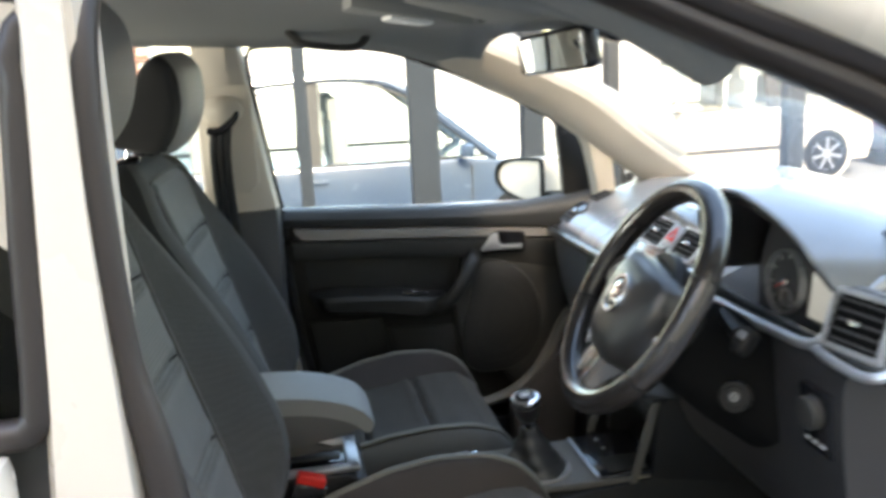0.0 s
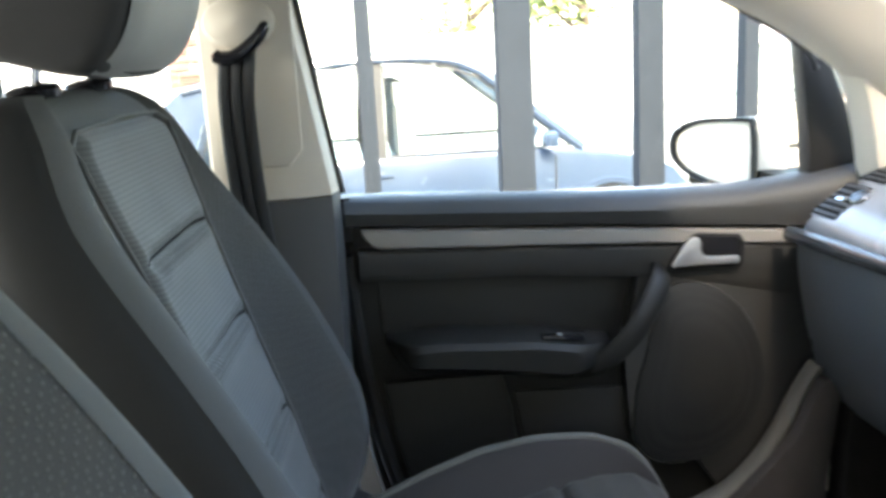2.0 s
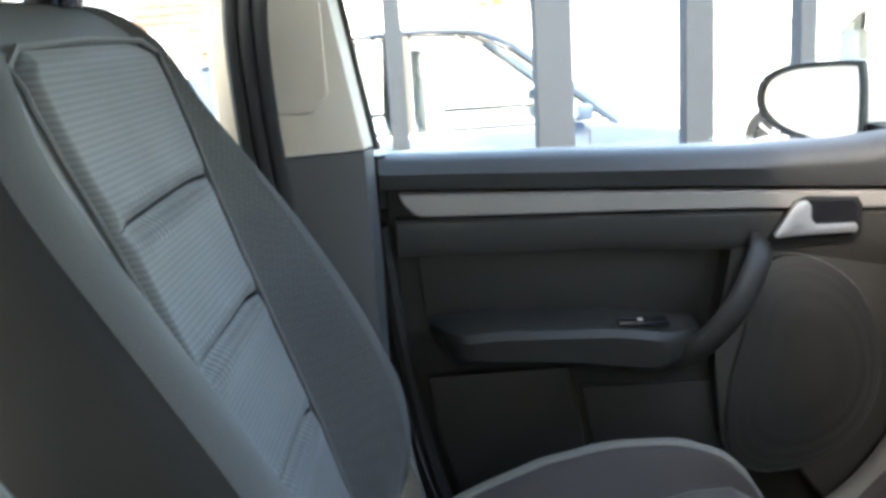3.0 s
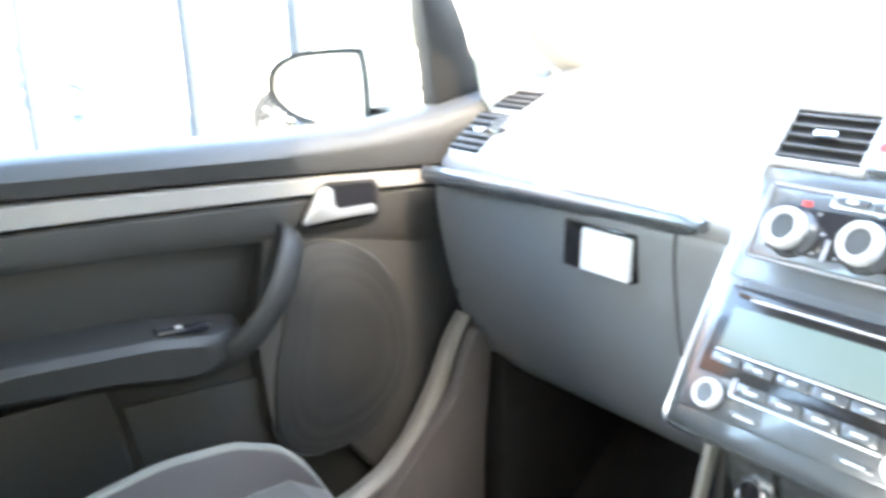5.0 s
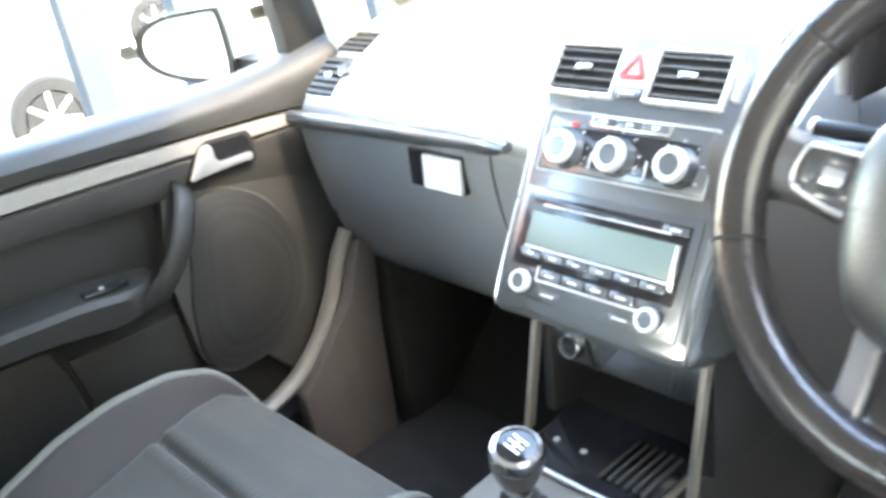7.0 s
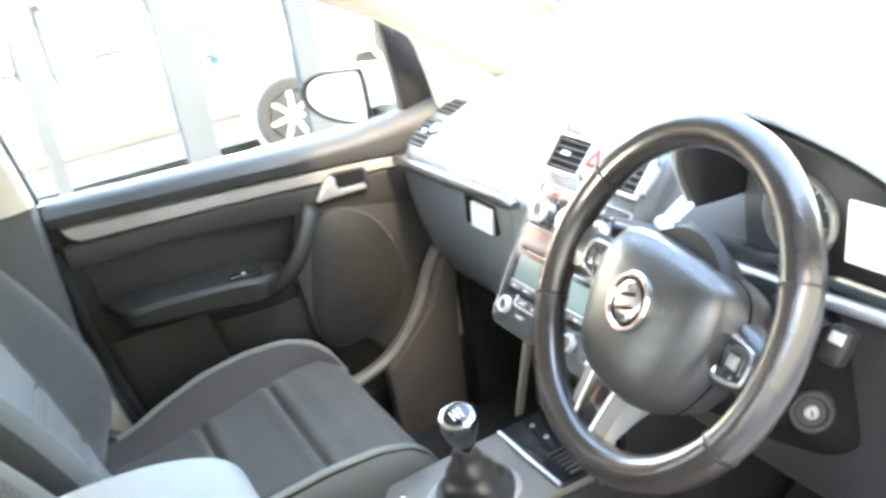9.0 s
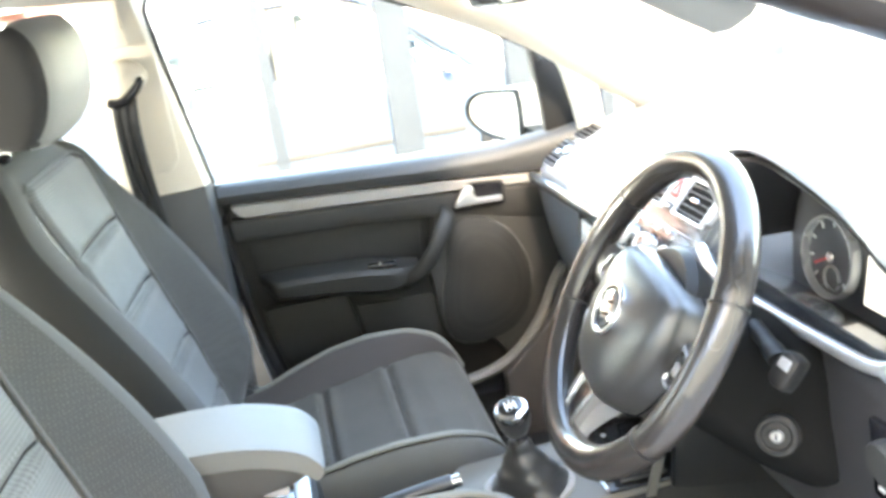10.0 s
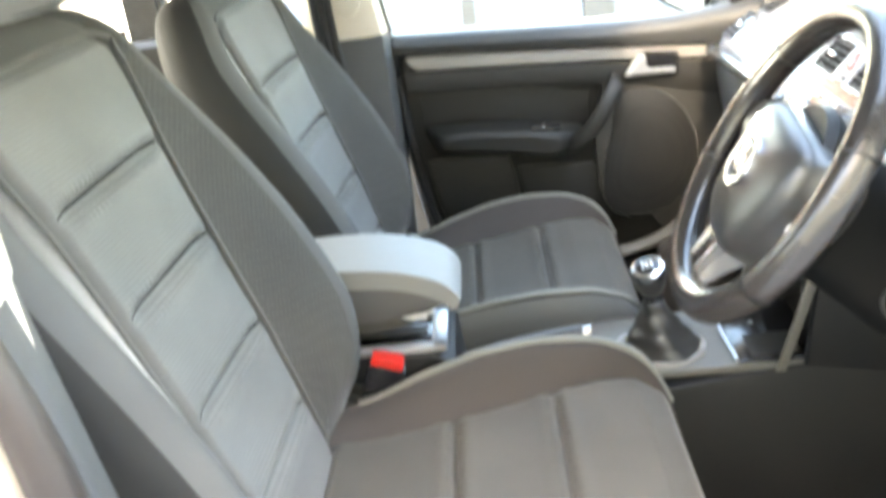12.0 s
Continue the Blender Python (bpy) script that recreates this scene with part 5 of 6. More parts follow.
part("cluster_rim", tube(cr([(0.655, 1.345, 1.062), (0.640, 1.28, 1.052), (0.640, 1.17, 1.051), (0.646, 1.07, 1.051), (0.652, 1.005, 1.053), (0.662, 0.980, 1.070), (0.695, 0.972, 1.110), (0.73, 0.97, 1.135)], 6), 0.0075, 10), SILVER, dash, "silver cluster edge trim")
part("vent_edge", tube(cr([(0.654, 0.998, 1.053), (0.648, 0.94, 1.050), (0.650, 0.875, 1.054), (0.68, 0.852, 1.075)], 5), 0.0065, 8), SILVER, dash, "silver edge under the side vent")
RV = frame_m((0.672, 0.934, 1.096), (0.16, -0.98, 0.0), (-0.93, -0.15, 0.32))
part("vent_surround", at(box((0, 0, -0.030), (0.122, 0.086, 0.05), 0.012), RV), PAD, dash)
vent(dash, RV, 0.080, 0.060, 5, rim=SILVER, rim_w=0.007)
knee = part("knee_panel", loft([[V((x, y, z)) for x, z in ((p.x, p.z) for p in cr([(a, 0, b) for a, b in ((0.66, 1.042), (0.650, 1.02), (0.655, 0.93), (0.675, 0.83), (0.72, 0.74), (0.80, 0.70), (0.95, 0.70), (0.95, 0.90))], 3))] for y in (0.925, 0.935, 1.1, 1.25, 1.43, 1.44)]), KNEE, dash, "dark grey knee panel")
sw = frame_m((0.652, 0.975, 0.965), (0, -1, 0), (-1, 0, -0.08))
lsw = part("light_switch", at(box((0, 0, 0.0), (0.062, 0.085, 0.010), 0.006), sw), GLOSSBLACK, dash)
part("switch_dial", at(disc(0.021, 0.014), sw @ Matrix.Translation((0, 0.012, 0.004))), DARK, lsw, "dark grey switch dial")
for k in range(3):
    part("switch_icon", at(box((-0.016 + 0.016 * k, -0.028, 0.0056), (0.009, 0.004, 0.001), 0.0), sw), PRINT, lsw)
part("hood_grille", box((0.86, CY, 1.0935), (0.05, 0.13, 0.006), 0.002, pose(0, 0, 0, 0, -14, 0)), DARKER, dash)
part("bonnet_lever_panel", box((0.74, 0.955, 0.80), (0.12, 0.03, 0.16), 0.01), DARKER, dash)

# ---- centre stack ----
stack = thing("centre_stack", "satin black centre stack with radio, heater knobs and vents", "console")
PROF = [(0.800, 1.108), (0.772, 1.100), (0.752, 1.083), (0.722, 1.050), (0.702, 1.026), (0.682, 0.994), (0.660, 0.958), (0.636, 0.920), (0.612, 0.882), (0.594, 0.850), (0.588, 0.836), (0.592, 0.827), (0.62, 0.815), (0.70, 0.805)]
prof = cr([(a, 0, b) for a, b in PROF], 4)
rings = []
for y, k in ((1.432, 0.03), (1.434, 0.012), (1.440, 0.003), (1.450, 0.0), (1.52, 0.0), (CY, 0.0), (1.61, 0.0), (1.674, 0.0), (1.684, 0.003), (1.690, 0.012), (1.692, 0.03)):
    rings.append([V((p.x + k, y, p.z)) for p in prof] + [V((0.92, y, 0.80)), V((0.98, y, 1.09))])
part("fascia", loft(rings), FASCIA, stack, "satin black fascia")
for y, mat in ((1.4365, FASCIA), (1.6875, SILVER)):
    part("edge_strip", tube([V((p.x + 0.0075, y, p.z)) for p in prof[6:44]], 0.0026, 8), mat, stack)


def on_stack(y, z, lift=0.0):
    """Placing on the fascia: own x towards the driver, own y up the slope."""
    for a, b in zip(prof, prof[1:]):
        if b.z <= z <= a.z:
            u = (a.z - z) / (a.z - b.z)
            q = a.lerp(b, u)
            d = (a - b).normalized()
            n = V((-d.z, 0, d.x))
            return frame_m((q.x + n.x * lift, y, q.z + n.z * lift), (0, -1, 0), n)


V1, V2 = on_stack(1.637, 1.063), on_stack(1.508, 1.063)
vent(stack, V1, 0.082, 0.052, 5)
vent(stack, V2, 0.082, 0.052, 5)
hz = part("hazard_switch", at(box((0, 0.004, 0.002), (0.040, 0.044, 0.010), 0.003), on_stack(1.5725, 1.063)), PAD, stack, "grey hazard switch with a red triangle")
hm = on_stack(1.5725, 1.066, 0.0078)
bm = join(*[at(box((0, 0, 0), (0.029, 0.0055, 0.0015), 0.0005), hm @ pose(cx, cy, 0, 0, 0, rz)) for cx, cy, rz in ((0, -0.010, 0), (0.0068, 0.002, 118), (-0.0068, 0.002, 62))])
part("warning_triangle", bm, RED, hz, "red warning triangle")
part("lower_switch", at(box((0, -0.0235, 0.003), (0.034, 0.010, 0.008), 0.002), on_stack(1.5725, 1.063)), FASCIA, hz)
part("switch_mark", at(box((0, -0.0235, 0.0075), (0.018, 0.003, 0.001), 0.0), on_stack(1.5725, 1.063)), GREYPRINT, hz)
for y in (1.689, 1.453):
    part("vent_thumbwheel", at(box((0, 0, 0.001), (0.009, 0.040, 0.012), 0.004), on_stack(y, 1.063)), PAD, stack)
cp = part("climate_panel", at(box((0, 0, 0.0), (0.204, 0.062, 0.006), 0.0028), on_stack(1.561, 0.998)), FASCIA, stack, "black heater control panel")
part("panel_rim", at(join(box((0, 0.033, 0.002), (0.208, 0.0022, 0.005), 0.0008), box((0, -0.033, 0.002), (0.208, 0.0022, 0.005), 0.0008), box((0.104, 0, 0.002), (0.0022, 0.064, 0.005), 0.0008), box((-0.104, 0, 0.002), (0.0022, 0.064, 0.005), 0.0008)), on_stack(1.561, 0.998)), PAD, cp)
part("gloss_inset", at(box((0, -0.003, 0.0032), (0.176, 0.040, 0.002), 0.0006), on_stack(1.561, 0.998)), GLOSSBLACK, cp)
br = on_stack(1.556, 1.0205)
part("button_bar", at(box((0, 0, 0.003), (0.098, 0.013, 0.006), 0.002), br), CHROME, cp)
for k in (-1, 0, 1):
    part("button", at(box((0.0315 * k, 0, 0.0055), (0.0295, 0.0095, 0.004), 0.0012), br), FASCIA, cp)
    part("button_mark", at(box((0.0315 * k, 0, 0.0078), (0.008, 0.003, 0.0006), 0.0), br), GREYPRINT, cp)
for y in (1.629, 1.563, 1.491):
    km = on_stack(y, 0.992)
    kb = part("heater_knob", at(lathe([(0.0215, 0.0), (0.0215, 0.004), (0.0185, 0.008), (0.0172, 0.020), (0.0162, 0.022)], 32), km), FASCIA, cp)
    part("knob_ring", at(lathe([(0.0176, 0.014), (0.0178, 0.020), (0.0163, 0.0238), (0.0120, 0.0238), (0.0106, 0.020), (0.0106, 0.016)], 32), km), RINGPAINT, kb, "pale silver knob ring")
    part("knob_face", at(disc(0.0110, 0.0195), km), PAD, kb)
    for a in range(-120, 121, 40):
        part("scale_tick", at(box((0, 0.0262, 0.0045), (0.0012, 0.0026, 0.0006), 0.0), km @ pose(0, 0, 0, 0, 0, a)), GREYPRINT, cp)
part("hot_mark", at(box((-0.004, 0.027, 0.0045), (0.007, 0.004, 0.0008), 0.0), on_stack(1.622, 0.992)), RED, cp)
for y in (1.596, 1.527):
    part("fan_mark", at(box((0, 0, 0.0046), (0.002, 0.018, 0.0006), 0.0), on_stack(y, 0.985)), GREYPRINT, cp)
rad = part("radio", at(box((0, 0, 0.0), (0.224, 0.120, 0.006), 0.0028), on_stack(1.561, 0.903)), FASCIA, stack, "black car radio with a green-grey display")
part("radio_gloss", at(box((-0.001, 0.010, 0.0032), (0.206, 0.078, 0.0024), 0.001), on_stack(1.561, 0.905)), GLOSSBLACK, rad)
part("disc_slot", at(box((0.0, 0.0, 0.0055), (0.190, 0.0075, 0.0035), 0.0016), on_stack(1.559, 0.9415)), GLOSSBLACK, rad)
part("slot_lip", at(box((0.0, -0.0042, 0.0068), (0.160, 0.0018, 0.002), 0.0006), on_stack(1.559, 0.9415)), SILVER, rad)
part("eject_button", at(box((0, 0, 0.0065), (0.030, 0.0085, 0.003), 0.001), on_stack(1.474, 0.9415)), FASCIA, rad)
part("eject_mark", at(box((0, 0, 0.0083), (0.012, 0.0025, 0.0006), 0.0), on_stack(1.474, 0.9415)), GREYPRINT, rad)
part("display", at(box((0, 0, 0.0052), (0.182, 0.036, 0.0018), 0.0008), on_stack(1.5615, 0.9155)), LCD, rad, "green-grey radio display")
part("display_edge", at(box((0, 0, 0.007), (0.006, 0.044, 0.005), 0.002), on_stack(1.4655, 0.912)), CHROME, rad)
part("display_lip", at(box((0, -0.0205, 0.0065), (0.182, 0.0022, 0.003), 0.0008), on_stack(1.5615, 0.9155)), SILVER, rad)
for k in range(6):
    bmx = on_stack(1.6395 - 0.0312 * k, 0.8925)
    part("preset_button", at(box((0, 0, 0.0062), (0.0288, 0.0088, 0.005), 0.0014), bmx), FASCIA, rad)
    part("button_mark", at(box((0, 0, 0.009), (0.008, 0.0022, 0.0006), 0.0), bmx), GREYPRINT, rad)
lb = on_stack(1.561, 0.8765)
part("function_rim", at(join(box((0, -0.0075, 0.0055), (0.128, 0.0022, 0.004), 0.0008), box((-0.0645, 0, 0.0055), (0.0022, 0.015, 0.004), 0.0008)), lb), SILVER, rad)
for k in range(4):
    part("function_button", at(box((-0.0465 + 0.031 * k, 0, 0.006), (0.029, 0.0105, 0.005), 0.0014), lb), FASCIA, rad)
    part("button_mark", at(box((-0.0465 + 0.031 * k, 0, 0.0088), (0.012, 0.0025, 0.0006), 0.0), lb), GREYPRINT, rad)
for y in (1.642, 1.478):
    km = on_stack(y, 0.866)
    rk = part("radio_knob", at(lathe([(0.0125, 0.0), (0.0122, 0.014), (0.0115, 0.0155)], 26), km), FASCIA, rad)
    part("knob_ring", at(lathe([(0.0124, 0.009), (0.0125, 0.014), (0.0112, 0.0172), (0.0088, 0.0168), (0.0082, 0.013)], 26), km), RINGPAINT, rk)
    part("knob_face", at(disc(0.0086, 0.0145), km), PAD, rk)
for y in (1.607, 1.513):
    bmx = on_stack(y, 0.8585)
    part("small_button", at(box((0, 0, 0.004), (0.030, 0.006, 0.003), 0.001), bmx), FASCIA, rad)
    part("button_mark", at(box((0, 0, 0.0057), (0.018, 0.002, 0.0005), 0.0), bmx), GREYPRINT, rad)

# ---- steering wheel and column ----
wheel = thing("steering_wheel", "black leather three-spoke steering wheel with silver inserts", "steering wheel")
WC = V((0.492, 1.153, 1.092))
WM = frame_m(WC, (-0.071, -0.9975, 0), (-0.842, 0.060, 0.536)) @ pose(0, 0, 0, 0, 0, -5.5) @ Matrix.Scale(0.97, 4)
HM = WM @ Matrix.Translation((0, 0, -0.014))
rim = []
for k in range(72):
    a = 2 * math.pi * k / 72
    rim.append(WM @ V((0.164 * math.cos(a), 0.1625 * math.sin(a), 0)))
rw_ = part("rim", tube(rim, 0.0172, 18, closed=True, up=tuple(WM.to_3x3() @ V((0, 0, 1)))), RIMHIDE, wheel, "black leather rim")
for a in (28, 152, 205, 335):
    c = WM @ V((0.164 * math.cos(radians(a)), 0.1625 * math.sin(radians(a)), 0))
    t = WM.to_3x3() @ V((-math.sin(radians(a)), math.cos(radians(a)), 0))
    part("rim_seam", tube([c - t * 0.001, c + t * 0.001], 0.0181, 16), DARKER, rw_)
hub = cr([(-0.040, 0.050, 0), (0.0, 0.052, 0), (0.040, 0.050, 0), (0.066, 0.040, 0), (0.077, 0.012, 0), (0.075, -0.022, 0), (0.066, -0.058, 0), (0.052, -0.086, 0), (0.030, -0.099, 0), (0.0, -0.102, 0), (-0.030, -0.099, 0), (-0.052, -0.086, 0), (-0.066, -0.058, 0), (-0.075, -0.022, 0), (-0.077, 0.012, 0), (-0.066, 0.040, 0)], 4, True)
hub = [V((1.18 * p.x, p.y, 0)) for p in hub]
part("airbag_cover", at(loft([[V((p.x * s, (p.y + 0.012) * s - 0.012, z)) for p in hub] for s, z in ((0.92, -0.050), (0.97, -0.030), (1.0, -0.008), (0.998, 0.006), (0.985, 0.014), (0.955, 0.0205), (0.90, 0.026), (0.78, 0.032), (0.6, 0.037), (0.3, 0.0405), (0.02, 0.041))]), HM), LEATHER, wheel, "black grained airbag cover", smooth="all")
part("cover_joint", at(loft([[V((p.x * s, (p.y + 0.012) * s - 0.012, z)) for p in hub] for s, z in ((1.004, -0.016), (1.012, -0.0145), (1.004, -0.013))], caps=False), HM), MATT, wheel)
em = HM @ Matrix.Translation((0.001, -0.012, 0.0395))
eb = part("emblem", at(disc(0.0270, 0.0030, 0.001, 36), em), GLOSSBLACK, wheel, "round chrome emblem")
part("emblem_ring", at(ring(0.0295, 0.0062, 0.0058, 40), em), CHROME, eb)
part("emblem_disc", at(lathe([(0.0190, 0.0), (0.0190, 0.0040), (0.0175, 0.0052), (0.010, 0.0060), (0.0, 0.0062)], 32), em), CHROME, eb)
for by, ln in ((0.0065, 0.024), (-0.0065, 0.024)):
    part("emblem_inlay", at(box((0, by, 0.0056), (ln, 0.0040, 0.0018), 0.0006), em @ pose(0, 0, 0, 0, 0, 20)), GLOSSBLACK, eb)
for sg in (-1, 1):
    rings = []
    for u, lo, hi, zb, zt in ((0.058, -0.050, 0.030, -0.060, -0.018), (0.078, -0.042, 0.024, -0.054, -0.018), (0.100, -0.034, 0.018, -0.044, -0.017), (0.122, -0.030, 0.013, -0.032, -0.013), (0.140, -0.031, 0.012, -0.020, -0.006), (0.155, -0.038, 0.018, -0.011, 0.003)):
        rings.append([WM @ V((sg * u, y_, z_)) for y_, z_ in ((lo, zb), (lo - 0.003, (zb + zt) / 2), (lo + 0.001, zt - 0.004), (lo + 0.006, zt - 0.001), ((lo + hi) / 2, zt + 0.0015), (hi - 0.006, zt - 0.001), (hi - 0.001, zt - 0.004), (hi + 0.003, (zb + zt) / 2), (hi, zb))])
    part("spoke", loft(rings), LEATHER, wheel)
    pm = WM @ Matrix.Translation((sg * 0.112, -0.006, -0.0145)) @ pose(0, 0, 0, 0, -sg * 14, sg * 4)
    pod_o = [(sg * x_, y_) for x_, y_ in cr2([(-0.026, 0.020), (0.014, 0.0165), (0.024, 0.010), (0.025, -0.012), (0.014, -0.021), (-0.022, -0.026), (-0.030, -0.018), (-0.031, 0.012)])]
    pod = part("button_pod", at(prism(pod_o, -0.004, 0.0035, "z", 0.0015), pm), KNEE, wheel, "grey button pod")
    part("pod_frame", at(tube([(x_ * 0.86, y_ * 0.86, 0.0045) for x_, y_ in pod_o], 0.0020, 8, closed=True), pm), SILVER, pod, "silver button frame")
    part("pod_button", at(box((-sg * 0.003, -0.002, 0.0045), (0.015, 0.012, 0.004), 0.002), pm), SILVER, pod)
    for bx, by, w_, h_ in ((-0.0165, -0.002, 0.007, 0.022), (0.0115, -0.002, 0.007, 0.018), (-0.003, 0.0095, 0.014, 0.006), (-0.003, -0.0145, 0.014, 0.006)):
        part("pod_button", at(box((sg * bx, by, 0.0042), (w_, h_, 0.003), 0.0012), pm), FASCIA, pod)
rings = []
for v_, w_, zb, zt in ((-0.080, 0.046, -0.040, -0.010), (-0.098, 0.0435, -0.034, -0.006), (-0.120, 0.0395, -0.022, -0.003), (-0.142, 0.037, -0.013, -0.002), (-0.160, 0.042, -0.012, 0.002)):
    rings.append([WM @ V((x_ - 0.013, v_, z_)) for x_, z_ in ((-w_, zb), (-w_ - 0.001, (zb + zt) / 2), (-w_ + 0.004, zt), (0, zt + 0.0015), (w_ - 0.004, zt), (w_ + 0.001, (zb + zt) / 2), (w_, zb))])
part("lower_spoke", loft(rings), SPOKE, wheel, "silver lower spoke")
SPM = WM @ Matrix.Translation((-0.013, -0.126, -0.0010)) @ pose(0, 0, 0, -4, 0, 0)
part("spoke_slot", at(prism([(-0.017, 0.026), (0.017, 0.026), (0.013, -0.024), (-0.013, -0.024)], -0.002, 0.0015, "z", 0.001), SPM), GLOSSBLACK, wheel)
part("slot_rim", at(join(box((-0.0175, 0, 0.001), (0.0045, 0.054, 0.005), 0.0018, pose(0, 0, 0, 0, 0, 5)), box((0.0175, 0, 0.001), (0.0045, 0.054, 0.005), 0.0018, pose(0, 0, 0, 0, 0, -5)), box((0, -0.0245, 0.001), (0.028, 0.0045, 0.005), 0.0018)), SPM), CHROME, wheel)
part("boss", at(lathe([(0.05, -0.07), (0.062, -0.05), (0.075, -0.02), (0.07, -0.01)], 28), WM), DARKER, wheel)

col = thing("steering_column", "black steering column with stalks and ignition lock", "steering column")
CMX = frame_m((0.492, 1.153, 1.092), (0, -1, 0), (-0.842, 0, 0.536))
sec = cr([(-0.058, 0.030, 0), (0.0, 0.042, 0), (0.058, 0.030, 0), (0.068, -0.02, 0), (0.066, -0.062, 0), (0.040, -0.084, 0), (0.0, -0.090, 0), (-0.040, -0.084, 0), (-0.066, -0.062, 0), (-0.068, -0.02, 0)], 4, True)
part("shroud", at(loft([[V((p.x * s, p.y * s, z)) for p in sec] for s, z in ((0.78, -0.062), (0.92, -0.068), (0.98, -0.085), (1.06, -0.13), (1.16, -0.18), (1.22, -0.25))]), CMX), MATT, col, "black column shroud")
igm = frame_m((0.591, 1.069, 0.966), (0.9, -0.3, 0), (-0.62, -0.75, 0.20)) @ Matrix.Scale(0.70, 4)
ig = part("ignition_lock", at(lathe([(0.031, -0.012), (0.030, 0.003), (0.027, 0.006), (0.022, 0.006), (0.019, 0.002), (0.004, 0.002), (0.0, 0.002)], 28), igm), DARKER, col)
part("lock_barrel", at(disc(0.0095, 0.008, 0.002), igm), SPOKE, ig, "chrome key barrel")
part("key_slot", at(box((0, 0, 0.0085), (0.002, 0.009, 0.001), 0.0), igm), GLOSSBLACK, ig)
stk = part("wiper_stalk", tube(cr([(0.590, 1.105, 1.070), (0.586, 1.07, 1.064), (0.582, 1.045, 1.060)], 4), [0.009] * 5 + [0.011] * 4, 10, flat=0.8), DARKER, col)
SE = frame_m((0.581, 1.030, 1.055), (0.03, -1, -0.12), (-0.80, -0.30, 0.50)) @ Matrix.Scale(0.80, 4)
part("stalk_end", at(loft([[V((x_ * k_, y_ * k_, z_)) for x_, y_ in cr2([(-0.012, 0.020), (0.009, 0.022), (0.014, 0.014), (0.0135, -0.015), (0.007, -0.021), (-0.0125, -0.017)])] for k_, z_ in ((0.80, -0.014), (0.98, -0.010), (1.0, 0.006), (0.90, 0.012), (0.72, 0.0135))]), SE), DARKER, stk, "dark squared stalk end")
part("stalk_face", at(prism([(-0.008, 0.014), (0.007, 0.015), (0.0085, 0.002), (-0.008, 0.002)], 0.0125, 0.0146, "z", 0.0008), SE), SILVER, stk, "pale stalk cap")
part("indicator_stalk", tube(cr([(0.575, 1.19, 1.085), (0.565, 1.24, 1.095), (0.555, 1.292, 1.10)], 4), 0.009, 10, flat=0.8), DARKER, col)

# ---- the steel-framed screen beside the car ----
SCREEN_Y = 4.80
for x, w in ((0.18, 0.065), (0.80, 0.145), (1.385, 0.115), (1.83, 0.065), (2.90, 0.10), (4.10, 0.10), (5.30, 0.10)):
    p_ = part("post", box((x, SCREEN_Y, GZ + 1.57), (w, 0.10, 3.14), 0.006), POST)
    tagged(p_, "grey painted steel post of the yard screen", "post", "screen posts")
wide = part("post", join(box((-1.36, SCREEN_Y, GZ + 1.57), (0.19, 0.12, 3.14), 0.008), box((-1.30, SCREEN_Y - 0.07, 0.86), (0.035, 0.03, 0.16), 0.006)), FRAMESHADE)
tagged(wide, "wide grey steel door post with a small latch", "post", "screen posts")
rail = part("rail", box((-2.55, SCREEN_Y, 0.70), (2.1, 0.08, 0.11), 0.008), FRAMESHADE)
tagged(rail, "grey painted steel rail across the screen door", "rail")
sill = part("sill", box((-2.55, SCREEN_Y - 0.02, 0.60), (2.1, 0.14, 0.06), 0.006), FENCE)
tagged(sill, "white painted sill under the screen door", "sill")


# an unseen wall, added on the driver's side to block the sun from the car
shade_wall = part("wall_behind", box((2.0, -7.2, GZ + 4.95), (44.0, 0.4, 9.90), 0.02), RENDER)
tagged(shade_wall, "plain cream wall, added unseen to keep the sun off the car", "wall", kind="structure")

